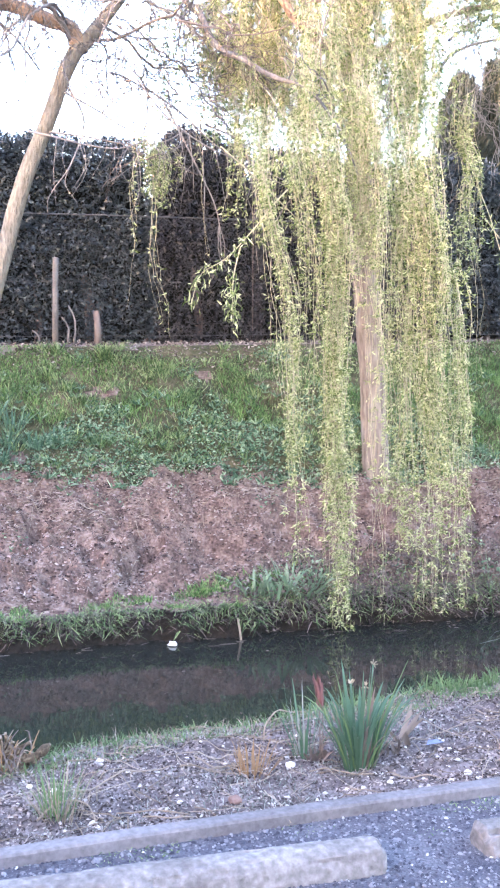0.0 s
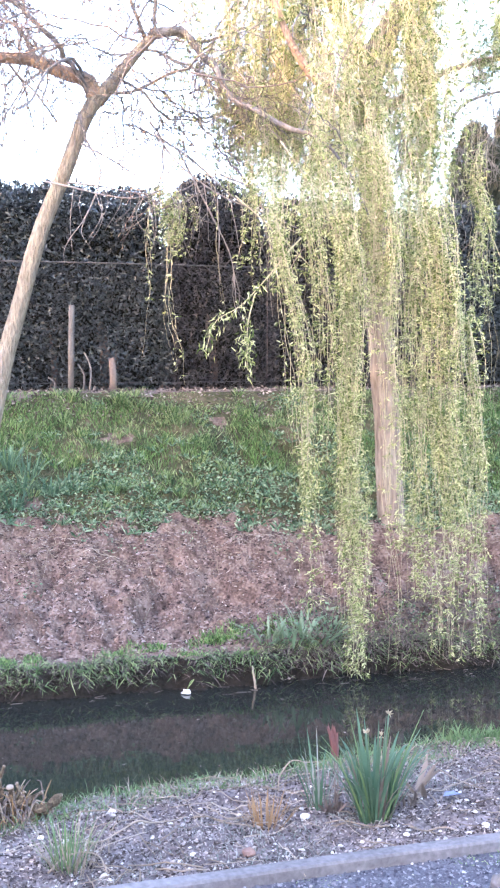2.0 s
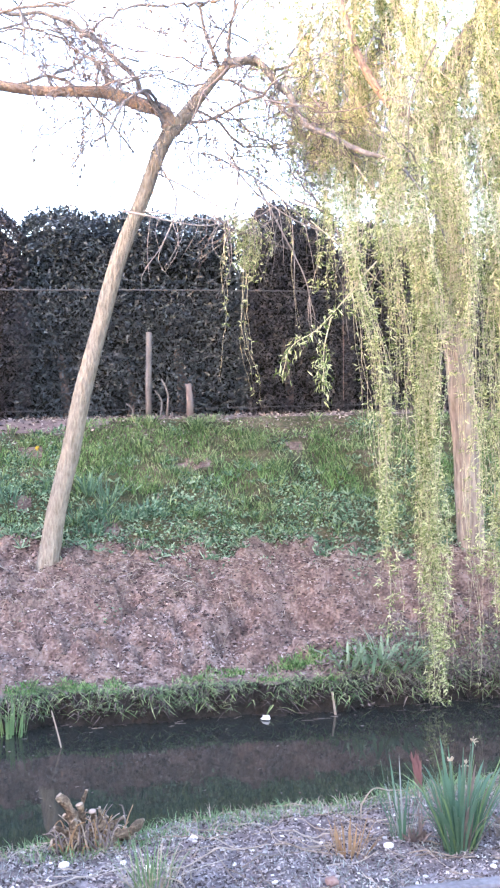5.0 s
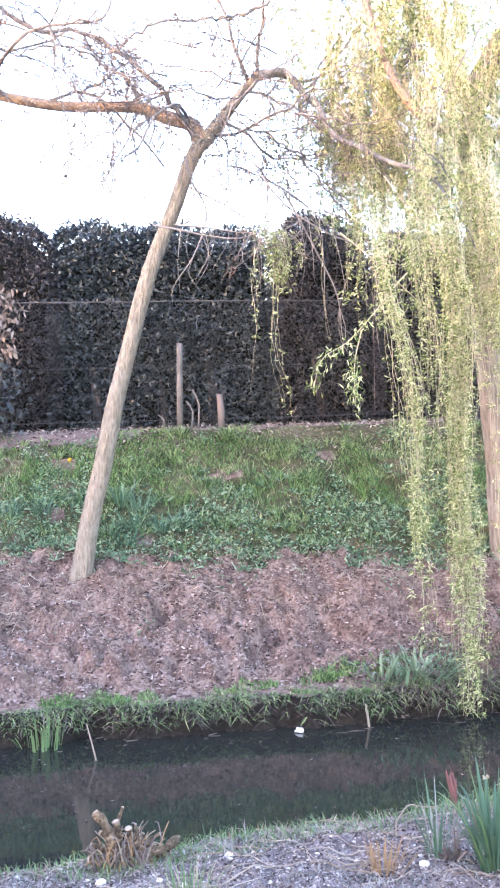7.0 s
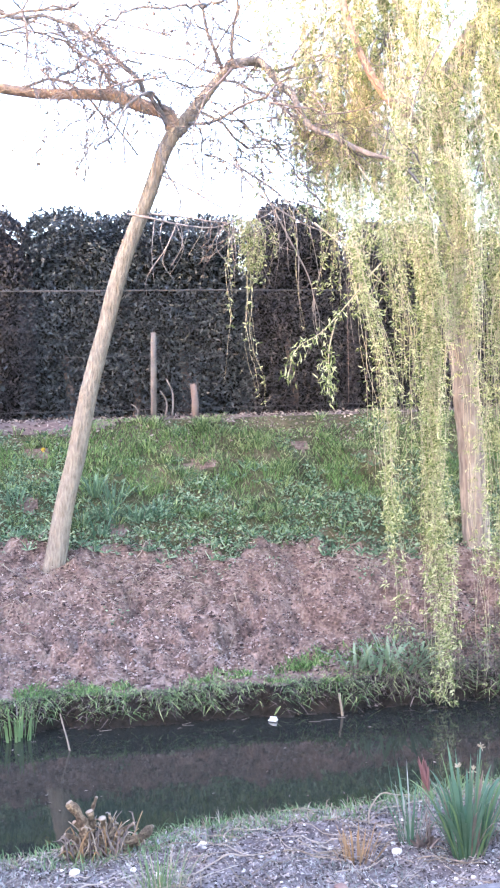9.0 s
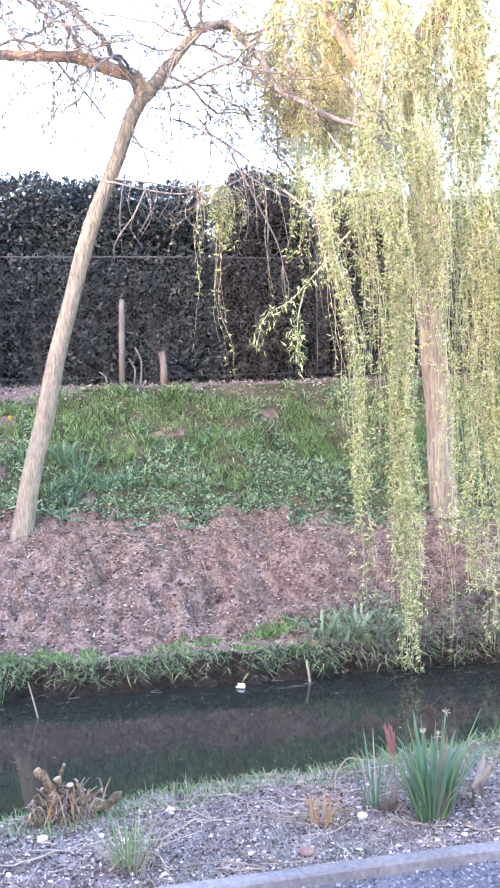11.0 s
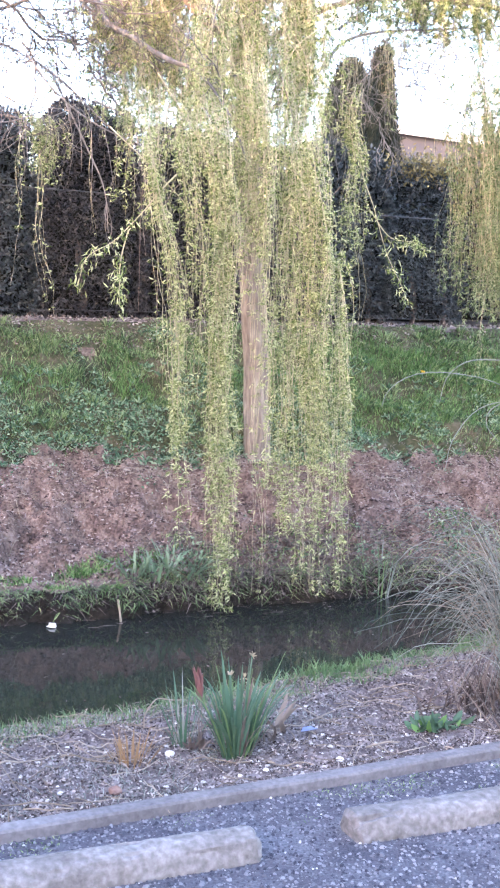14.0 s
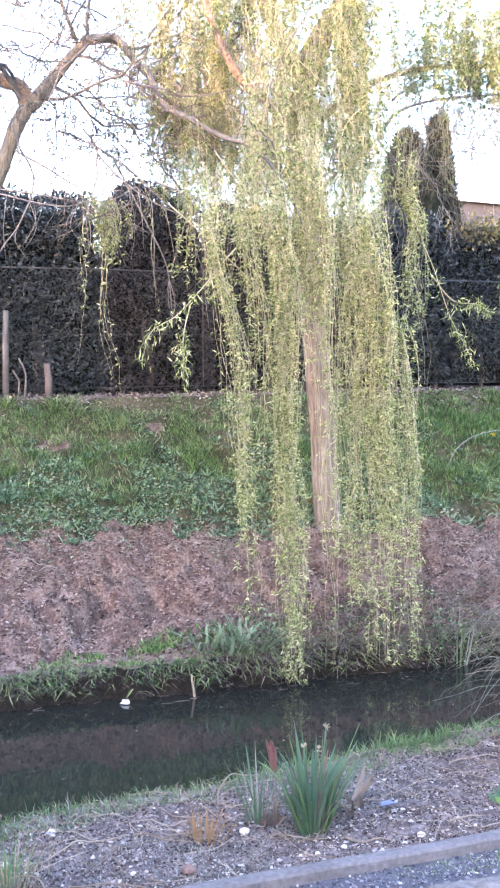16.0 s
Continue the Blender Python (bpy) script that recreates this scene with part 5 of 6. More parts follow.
CROWN = [
    (2.7, 3.2, 9.2, 10.4, 5.5, 6.8, 4.2, 5.0, 80, 34), (3.0, 4.2, 8.9, 10.4, 5.6, 7.2, 4.1, 5.2, 230, 40), (3.0, 3.7, 8.3, 8.9, 5.4, 6.8, 4.5, 5.4, 56, 40), (3.6, 4.7, 8.2, 10.2, 5.6, 7.4, 3.9, 5.2, 170, 44),
    (4.2, 4.75, 8.2, 9.2, 5.4, 6.8, 3.4, 4.6, 90, 60), (4.7, 5.4, 8.6, 10.2, 5.8, 7.0, 4.9, 5.6, 30, 40), (5.4, 6.8, 8.8, 10.2, 5.8, 7.0, 5.0, 5.6, 46, 45),
    (6.6, 9.8, 8.9, 10.0, 5.8, 6.8, 5.1, 5.6, 100, 60), (7.2, 8.8, 8.6, 9.4, 5.0, 5.8, 3.2, 4.4, 110, 90), (2.6, 3.5, 9.3, 10.8, 4.6, 5.4, 3.9, 4.3, 60, 24),
]
shoots(willow, CROWN, 52, leaf=0.056, label="upper crown shoots in golden evening light", most=6)
BAND = [(5.3, 6.4, 8.6, 9.6, 5.2, 6.0, 4.70, 5.0, 170, 120), (6.2, 8.4, 8.6, 9.6, 5.3, 6.1, 4.78, 5.08, 420, 130), (6.2, 7.7, 8.9, 9.8, 4.9, 5.2, 4.0, 4.7, 50, 22)]
shoots(willow, BAND, 58, leaf=0.056, label="short golden shoots along a level limb", most=3)
HAZE = [(3.1, 4.2, 9.7, 10.7, 4.7, 5.6, 3.75, 4.4, 190, 44), (4.3, 5.2, 9.9, 10.9, 4.8, 5.6, 3.9, 4.5, 60, 40), (6.2, 9.4, 9.4, 10.4, 4.9, 5.3, 4.2, 4.9, 110, 18), (3.3, 4.5, 9.9, 11.0, 4.6, 5.6, 3.4, 4.1, 90, 50), (2.75, 3.3, 9.4, 10.2, 4.7, 5.4, 4.0, 4.6, 50, 40), (2.45, 3.4, 9.0, 10.4, 5.4, 6.4, 4.0, 5.0, 50, 30), (4.4, 4.9, 8.4, 9.4, 4.6, 6.0, 2.9, 4.2, 40, 50), (5.3, 6.6, 8.8, 9.6, 4.7, 5.1, 4.2, 4.6, 14, 20)]
shoots(willow, HAZE, 57, leaf=0.05, label="fine outer shoots of the crown", most=4)
RIGHT = [
    (6.68, 7.4, 8.6, 9.4, 4.1, 4.6, 2.0, 2.9, 170, 80), (7.2, 8.4, 8.6, 9.6, 4.3, 4.9, 2.0, 2.9, 200, 80), (6.6, 6.9, 8.6, 9.0, 3.6, 4.2, 1.3, 2.0, 8, 40), (5.7, 7.2, 9.0, 10.0, 4.4, 5.2, 3.6, 4.5, 26, 30),
]
shoots(willow, RIGHT, 53, leaf_mat=M_SIDELEAF, label="green hanging shoots of a side limb")
shoots(willow, [(6.72, 7.6, 8.6, 9.6, 4.0, 4.8, 2.1, 3.1, 120, 76), (7.0, 8.2, 8.6, 9.6, 4.3, 4.9, 2.0, 2.9, 60, 76)], 59, leaf_mat=M_SIDELEAF, label="green hanging shoots of a side limb", most=3)
# slender crooked twigs that cross the curtain
rng = np.random.default_rng(55)
for i in range(34):
    x, y, z = rng.uniform(3.0, 4.8), rng.uniform(7.7, 9.0), rng.uniform(2.6, 4.6)
    sx = rng.normal(0, 0.35)
    p = curve([(x - sx, y, z + 0.7), (x - 0.3 * sx, y, z + 0.35), (x + 0.2 * sx, y, z), (x + 0.25 * sx, y, z - rng.uniform(0.4, 1.3))], 16)
    part("bare_twig", Geo().tube(p, np.linspace(0.0055, 0.002, 16), 4), M_SHOOT if i % 3 else M_TWIG, willow)
# bare twigs under the level limb
rng = np.random.default_rng(61)
for i in range(44):
    g = Geo()
    twigs(g, (rng.uniform(5.0, 9.2), rng.uniform(9.2, 9.8), rng.uniform(4.35, 5.1)), rng.normal(0, 1, 3) * [1, 0.4, 0.5] + [0.1, 0, -0.3], rng.uniform(0.5, 1.1), 0.007, 2, rng, 0.05)
    part("twig_spray", g, M_PALETWIG if i % 3 else M_LIMB, willow, "fine bare twigs with buds")
part("limb", Geo().tube(curve([(4.55, WY, 3.9), (4.85, 9.5, 4.2), (5.09, 9.3, 4.447), (5.24, 9.3, 4.656), (5.459, 9.3, 4.785), (5.847, 9.3, 4.898), (6.387, 9.3, 4.992), (7.561, 9.3, 5.231)], 24), np.linspace(0.022, 0.008, 24), 7, 0.2, 62), M_PALETWIG, willow, "slender grey side limb")
shoots(willow, [(5.0, 7.2, 9.0, 10.0, 4.95, 5.25, 4.1, 4.7, 190, 30), (7.0, 9.4, 9.0, 10.0, 4.95, 5.25, 4.0, 4.6, 190, 34), (2.75, 3.9, 9.6, 10.8, 4.6, 5.4, 3.9, 4.4, 170, 30)], 63, leaf=0.034, leaf_mat=M_PEACH_BUD, label="fine budding shoots painted in peach sun haze", most=4)
# sideways sprays with longer leaves
rng = np.random.default_rng(54)
for pts in ([(2.98, 7.7, 3.0), (2.837, 7.65, 2.86), (2.70, 7.65, 2.69), (2.48, 7.65, 2.46), (2.283, 7.65, 2.33), (2.21, 7.65, 2.10)], [(2.592, 7.65, 2.55), (2.535, 7.65, 2.30), (2.537, 7.65, 1.98)],
            [(4.89, 8.4, 3.89), (5.02, 8.4, 3.35), (5.175, 8.4, 3.0), (5.32, 8.4, 2.63), (5.474, 8.4, 2.38), (5.587, 8.4, 2.18)], [(5.118, 8.4, 3.0), (5.35, 8.4, 2.77), (5.61, 8.4, 2.74), (5.767, 8.4, 2.67)]):
    p = curve(pts, 24)
    ob = part("side_branch", Geo().tube(p, np.linspace(0.006, 0.002, 24), 4), M_SHOOT, willow)
    t = rng.uniform(0.3, 1, 150) ** 0.8
    base = np.stack([np.interp(t, np.linspace(0, 1, 24), p[:, k]) for k in range(3)], 1) + rng.normal(0, 0.03, (150, 3))
    part("leaves", Geo().leaves(base, rng.normal(size=(150, 3)) * 0.6 + [-0.1, 0, -0.7], rng.uniform(0.035, 0.085, 150), rng.uniform(0.008, 0.014, 150), rng, 0.25), M_WLEAF, ob)

VIEW_FIT["scale"] = 1.0


# ---- near strip and car park ----
def wheel_stop(x0, x1, y, turn, seed):
    """A cast concrete wheel stop with a flat top, steep faces and chipped edges."""
    ob = Geo()
    prof = [(-0.078, 0.0), (-0.074, 0.03), (-0.066, 0.058), (-0.050, 0.078), (-0.02, 0.088), (0.02, 0.089), (0.045, 0.081), (0.06, 0.063), (0.070, 0.032), (0.074, 0.0)]
    prof = [tuple(p[:2]) for p in curve([(a, b, 0) for a, b in prof], 26)]
    k0 = len(prof)
    xs = np.concatenate([[x0, x0 + 0.008], np.linspace(x0 + 0.02, x1 - 0.02, 90), [x1 - 0.008, x1]])
    v, f = [], []
    for i, x in enumerate(xs):
        e = min(x - x0, x1 - x)
        s = 0.72 + 0.28 * min(1, e / 0.02) ** 0.5
        for k, (a, z) in enumerate(prof):
            chip = max(0.0, float(vnoise(x, k * 0.02, 0.10, seed)) + 0.5 * float(vnoise(x, k * 0.02, 0.035, seed + 1)) - 0.35) * (0.26 if 5 < k < 10 or 15 < k < 20 else 0.10)
            w = 1 - chip + 0.03 * float(vnoise(x, k * 0.1, 0.25, seed + 2))
            v.append((x + 0.01 * float(vnoise(a * 20, z * 20, 0.5, seed + 3)) * (e < 0.01), y + turn * (x - x0) + a * s * w, z * s * w if z > 0.01 else -0.01))
        if i:
            f += [(k0 * (i - 1) + k, k0 * (i - 1) + k + 1, k0 * i + k + 1, k0 * i + k) for k in range(k0 - 1)]
    m = len(xs)
    f += [tuple(range(k0)), tuple(reversed(range(k0 * (m - 1), k0 * m)))]
    ob.add(v, f)
    return tagged(part("wheel_stop", ob, M_CONCRETE, soft=False), "worn pale concrete wheel stop lying on the gravel", "wheel stop", "wheel stops of the car park")


wheel_stop(-0.28, 1.53, 3.17, -0.05, 71)
wheel_stop(1.885, 3.69, 3.07, -0.06, 171)

rng = np.random.default_rng(400)
n = 26000
x, y = rng.uniform(-0.3, 3.9, n), rng.uniform(2.35, 3.46, n)
tagged(part("gravel", Geo().pebbles(np.stack([x, y, 0.002 + 0 * x], 1), rng.uniform(0.004, 0.021, n) * rng.uniform(0.3, 1, n), rng), M_STONE), "loose blue-grey gravel of the car park", "gravel", kind="stuff")
n = 170
x, y = rng.uniform(-0.3, 3.9, n), rng.uniform(2.35, 3.46, n)
tagged(part("pale_gravel", Geo().pebbles(np.stack([x, y, 0.004 + 0 * x], 1), rng.uniform(0.005, 0.022, n) * rng.uniform(0.5, 1, n), rng), M_PALE), "scattered white stones in the gravel", "gravel", kind="stuff")
n = 60000
x = rng.uniform(-1.2, 6.0, n)
y = 3.5 + (crest(x) - 3.55) * rng.uniform(0, 1, n)
tagged(part("mulch", Geo().leaves(np.stack([x, y, height(x, y) + 0.004], 1), rng.normal(size=(n, 3)) * [1, 1, 0.4], rng.uniform(0.005, 0.022, n), rng.uniform(0.003, 0.010, n), rng, 0.5, "oval"), M_MULCH), "brown mulch and soil crumbs on the planted strip", "mulch", kind="stuff")
n = 1300
x = rng.uniform(-1.2, 5.0, n)
y = 3.5 + (crest(x) - 3.75) * rng.uniform(0, 1, n) ** 1.5
tagged(part("pale_shells", Geo().pebbles(np.stack([x, y, height(x, y) + 0.005], 1), rng.uniform(0.005, 0.028, n) * rng.uniform(0.4, 1, n), rng, 0.5), M_PALE), "pale chips scattered on the planted strip", "stones", kind="stuff")

litter = Geo()
for i in range(620):
    x = rng.uniform(-1.0, 5.5)
    y = 3.52 + (float(crest(x)) - 3.6) * rng.uniform()
    a, ln = rng.uniform(0, 3.14), rng.uniform(0.04, 0.28)
    xx, yy = x + np.linspace(-0.5, 0.5, 5) * ln * math.cos(a), y + np.linspace(-0.5, 0.5, 5) * ln * math.sin(a) + 0.02 * np.sin(np.linspace(0, 3, 5) + i)
    litter.tube(np.stack([xx, yy, height(xx, yy) + 0.008 + 0.012 * rng.uniform(0, 1, 5)], 1), rng.uniform(0.001, 0.0029), 4)
tagged(part("dead_stems", litter, M_STRAW), "dry dead stems strewn over the planted strip", "stems", kind="stuff")


def fringe(x, y, r):
    c = crest(x)
    return (y > c - 0.32 + 0.2 * vnoise(x, y, 0.3, 81)) & (y < c + 0.08)


grass_field("near_bank_grass", "thin grey-green grass along the near bank", -1.5, 7.0, 4.0, 5.7, 26000, 0.075, 0.0045, M_REED, fringe, 401, 0.8, 0.4)
grass_field("near_bank_straw", "dry grass along the near bank", -1.5, 7.0, 4.0, 5.7, 14000, 0.07, 0.004, M_STRAW, fringe, 402, 1.0, 0.6)
grass_field("crest_grass", "fresh green grass tufts on the near bank edge", 2.1, 4.4, 4.5, 5.5, 9000, 0.13, 0.006, M_REED, lambda x, y, r: (abs(y - crest(x) + 0.02) < 0.11) & (vnoise(x, y, 0.22, 86) > -0.3), 405, 0.5, 0.3)
grass_field("strip_grass", "sparse grass tufts on the planted strip", -1.2, 6.0, 3.5, 5.2, 34000, 0.045, 0.003, M_SEDGE, lambda x, y, r: (y < crest(x) - 0.1) & (vnoise(x, y, 0.35, 83) + 0.5 * vnoise(x, y, 0.12, 84) + 0.25 * (1.8 - x) > 0.3), 403, 0.8, 0.5)
grass_field("gravel_weeds", "small weeds growing in the gravel along the edging", -0.3, 3.8, 3.2, 3.455, 6000, 0.026, 0.004, M_GRASS, lambda x, y, r: vnoise(x, y, 0.2, 85) + (y - 3.35) * 3 > 0.25, 404, 0.8, 0.6)


def clump(name, label, category, x, y, n, length, spread, width, mat, seed, droop=0.35, stiff=1.0, rad=0.05, leafname="leaf", parts=True):
    """A tuft of strap leaves, each leaf a part of its own."""
    rng = np.random.default_rng(seed)
    ob = thing(name, label, category)
    z = float(height(x, y))
    for i in range(n):
        a, r = rng.uniform(0, 2 * np.pi), rad * math.sqrt(rng.uniform())
        out = np.array([math.cos(a), math.sin(a), 0])
        s = rng.uniform(0.15, 1) * spread
        ln = length * rng.uniform(0.6, 1.08)
        b = np.array([x, y, z - 0.01]) + out * r
        t = np.linspace(0, 1, 7)
        d = droop * rng.uniform(0.2, 1.3)
        path = b + out * (ln * s * (t + 0.3 * d * t**2))[:, None] + np.array([0, 0, 1]) * (ln * np.sqrt(max(0.1, 1 - s * s)) * (t - 0.35 * d * t**3))[:, None]
        side = np.cross(out, [0, 0, 1]) * math.cos(0.9 * i) + out * 0.35 * math.sin(1.7 * i)
        w = width * rng.uniform(0.75, 1.2) * np.array([0.8, 1, 1, 0.95, 0.8, 0.5, 0.06])
        up = np.array([0, 0, 1.0]) * 0.0 + out * width * 0.25
        g = Geo()
        v = np.stack([path - side * w[:, None] / 2, path - up * 0.5, path + side * w[:, None] / 2], 1).reshape(-1, 3)
        f = []
        for k in range(6):
            f += [(3 * k, 3 * k + 1, 3 * k + 4, 3 * k + 3), (3 * k + 1, 3 * k + 2, 3 * k + 5, 3 * k + 4)]
        g.add(v, f)
        part(leafname, g, mat[i % len(mat)] if isinstance(mat, tuple) else mat, ob)
    return ob


daff = clump("daffodil_clump", "clump of blue-green strap leaves with faded buds and withered tips", "plant", 1.825, 3.87, 92, 0.47, 0.50, 0.0175, (M_DAFF, M_DAFF, M_REED, M_DAFF, M_DAFF, M_DAFF, M_TIP), 410, 0.95, rad=0.06)
rng = np.random.default_rng(411)
for i in range(3):
    a = rng.uniform(0, 6.28)
    p = np.array([1.83 + 0.1 * math.cos(a), 3.87 + 0.06 * math.sin(a), float(height(1.8, 3.87)) + rng.uniform(0.34, 0.41)])
    ob = part("flower_stalk", Geo().tube(curve([(1.83 + 0.02 * math.cos(a), 3.87, 0.0), (1.83 + 0.06 * math.cos(a), 3.87 + 0.03 * math.sin(a), 0.2), p], 7), 0.003, 5), M_DAFF, daff)
    part("faded_flower", Geo().leaves(np.repeat(p[None], 7, 0), rng.normal(size=(7, 3)) + [0, 0, 0.8], 0.022, 0.009, rng, 0.3, "oval"), M_DAFFLOWER, ob)
clump("leaf_clump", "upright tuft of thin grey-green leaves beside the daffodils", "plant", 1.645, 4.0, 34, 0.33, 0.42, 0.008, (M_DAFF, M_SEDGE, M_DAFF), 412, 0.8, rad=0.045)
red = thing("red_shoot_plant", "upright red young shoots beside the daffodils", "plant")
rng = np.random.default_rng(413)
for i in range(2):
    x, y = 1.69 + rng.normal(0, 0.012), 3.97 + rng.normal(0, 0.015)
    z = float(height(x, y))
    st = part("stalk", Geo().tube([(x, y, z - 0.01), (x - 0.005, y, z + 0.24)], 0.003, 5), M_BROWN, red)
    g = Geo()
    b = np.array([[x - 0.005, y, z + 0.22]] * 5)
    g.leaves(b + rng.normal(0, 0.006, (5, 3)), rng.normal(size=(5, 3)) * 0.10 + [-0.1, 0, 1], 0.14, 0.014, rng, 0.5, "oval")
    part("shoot", g, M_RED, st)
clump("reed_clump", "fresh green reed leaves standing in the shallow water", "reeds", 0.22, 7.22, 34, 0.34, 0.25, 0.016, M_REED, 414, 0.2, rad=0.16)
clump("reed_clump", "grey-green reed leaves at the foot of the far bank", "reeds", 4.72, 7.34, 24, 0.55, 0.3, 0.011, (M_SEDGE, M_REED, M_WEED), 415, 0.3, rad=0.12)
for k, (dx, dy, dl) in enumerate(((2.66, 7.50, 0.30), (2.80, 7.44, 0.34), (2.93, 7.50, 0.36), (3.04, 7.42, 0.32), (3.16, 7.52, 0.30))):
    clump("dock_plant", "arching pale green strap-leaved weed hanging over the water", "plant", dx, dy, 22, dl, 0.8, 0.026, (M_DOCK, M_WEED, M_DOCK), 416 + 20 * k, 1.5, rad=0.07)
clump("dock_plant", "small leafy weed on the bare soil", "plant", 3.89, 8.2, 14, 0.13, 0.8, 0.03, M_DOCK, 519, 1.0, rad=0.04)
for k, (bx, by, bl) in enumerate(((1.02, 9.95, 0.30), (1.18, 9.85, 0.28), (1.10, 9.62, 0.24), (0.86, 9.55, 0.22), (1.34, 9.5, 0.2), (1.02, 9.38, 0.22), (1.5, 9.62, 0.2), (0.3, 9.8, 0.2), (0.02, 9.7, 0.2))):
    clump("strap_leaf_clump", "blue-green drooping strap leaves on the grassy bank", "plant", bx, by, 44, bl * 1.15, 0.7, 0.016, (M_DAFF, M_DAFF, M_WEED), 530 + k, 1.3, rad=0.09)
clump("dry_grass_tuft", "thin pale green grass tuft on the planted strip", "grass", 0.59, 3.74, 64, 0.27, 0.5, 0.0045, M_REED, 417, 0.7, rad=0.07)
clump("dry_grass_tuft", "pale dry grass mixed into the green tuft", "grass", 0.61, 3.72, 60, 0.22, 0.75, 0.0045, M_STRAW, 421, 0.7, rad=0.07)
clump("cut_stalk_tuft", "brown cut-back stalks of a garden plant", "plant", 1.40, 3.95, 46, 0.16, 0.6, 0.008, M_RUST, 418, 0.2, rad=0.06, leafname="stalk")


def stump(x, y):
    ob = thing("tree_stump", "gnarled cut-back stump with dead stems on the near bank", "stump")
    z = float(height(x, y))
    rng = np.random.default_rng(420)
    for i, (dx, h, lean, r) in enumerate(((-0.07, 0.23, -0.06, 0.03), (-0.05, 0.19, 0.0, 0.026), (-0.1, 0.15, -0.01, 0.022), (0.0, 0.16, 0.0, 0.03), (0.03, 0.13, 0.03, 0.02), (0.07, 0.12, 0.06, 0.02), (0.0, 0.09, -0.03, 0.04),
                                          (0.12, 0.095, 0.09, 0.026), (-0.1, 0.1, -0.05, 0.022), (0.05, 0.17, -0.02, 0.012), (-0.04, 0.24, 0.02, 0.011), (0.12, 0.05, 0.05, 0.03), (-0.13, 0.05, -0.03, 0.03), (0.09, 0.07, 0.02, 0.022))):
        k = rng.normal(0, 0.012, 6)
        p = curve([(x + dx * 0.4, y + 0.03 * math.sin(i), z - 0.04), (x + dx * 0.7 + k[0], y + k[1], z + h * 0.35), (x + dx * 0.9 + k[2], y + k[3], z + h * 0.7), (x + dx + lean, y + k[4], z + h)], 12)
        rr = 0.72 * np.linspace(r * 1.2, r * 0.6, 12) * (1 + 0.4 * rng.uniform(-1, 1, 12))
        stub = part("stub", Geo().tube(p, rr, 9, 0.8, 70 + i), M_WOOD, ob)
        way = (p[-1] - p[-2]) / np.linalg.norm(p[-1] - p[-2])
        part("cut_face", Geo().tube([p[-1] - way * 0.002, p[-1] + way * 0.003], [rr[-1] * 1.02, rr[-1] * 0.9], 9), M_CUT, stub, "pale sawn end")
    for i in range(130):
        a = rng.uniform(0, 2 * np.pi)
        ln = rng.uniform(0.04, 0.16)
        s = np.array([x + rng.normal(0, 0.06), y + rng.normal(0, 0.05), z])
        e = s + [ln * math.cos(a) * 0.8, ln * math.sin(a) * 0.6, rng.uniform(0.0, 0.16)]
        m = (s + e) / 2 + [0, 0, rng.uniform(0.01, 0.07)]
        part("dead_stem", Geo().tube(curve([s, m, e], 6), np.linspace(0.0042, 0.0016, 6), 4), (M_BROWN, M_RUST, M_BROWN, M_STRAW)[i % 4], ob)
    return ob


stump(0.46, 4.36)


def sedge(x, y, n, reach, seed):
    ob = thing("sedge_tussock", "large arching grey-green sedge with a brown base beside the edging", "ornamental grass")
    rng = np.random.default_rng(seed)
    z = float(height(x, y))
    g, straw = Geo(), Geo()
    for i in range(n):
        a = rng.uniform(0, 2 * np.pi)
        out = np.array([math.cos(a), math.sin(a), 0])
        r = reach * rng.uniform(0.4, 1.2)
        h = rng.uniform(0.4, 1.05) * (0.55 + 0.5 * r / reach)
        t = np.linspace(0, 1, 11)
        b = np.array([x, y, z]) + out * rng.uniform(0, 0.16)
        p = b + out * (r * t ** rng.uniform(1.05, 1.5))[:, None] + np.array([0, 0, 1.0]) * (h * (2.0 * t - rng.uniform(1.0, 1.75) * t**2.3))[:, None] + np.cumsum(rng.normal(0, 0.016, (11, 3)), 0)
        radii = np.linspace(0.0026, 0.0009, 11)
        if i < 240:
            part("blade", Geo().tube(p, radii, 3), M_SEDGE if i % 5 else M_STRAW, ob)
        else:
            (g if rng.uniform() < 0.78 else straw).tube(p, radii, 3)
    tagged(part("foliage", g, M_SEDGE, ob), kind="stuff")
    tagged(part("dry_foliage", straw, M_STRAW, ob, "dry straw-coloured foliage"), kind="stuff")
    base = Geo()
    for i in range(150):
        a = rng.uniform(0, 2 * np.pi)
        s = np.array([x + 0.42 * math.cos(a) * rng.uniform(), y + 0.22 * math.sin(a) * rng.uniform(), z - 0.01])
        k = rng.normal(0, 0.05, 3)
        base.tube([s, s + [0.05 * math.cos(a) + k[0], 0.05 * math.sin(a), 0.09], s + [0.16 * math.cos(a) + k[1], 0.12 * math.sin(a), rng.uniform(0.02, 0.22)]], [0.0034, 0.0028, 0.0015], 4)
    for i in range(46):
        sx = x - 0.36 + 0.16 * rng.normal()
        base.tube([(sx, y + 0.08 * rng.normal(), z - 0.01), (sx + 0.02 * rng.normal(), y, z + 0.12), (sx + 0.06 * rng.normal(), y, z + rng.uniform(0.15, 0.34))], [0.004, 0.0034, 0.002], 4)
    part("base", base, M_BROWN, ob, "dead brown stalk base")
    return ob


sedge(3.50, 3.95, 560, 0.66, 430)


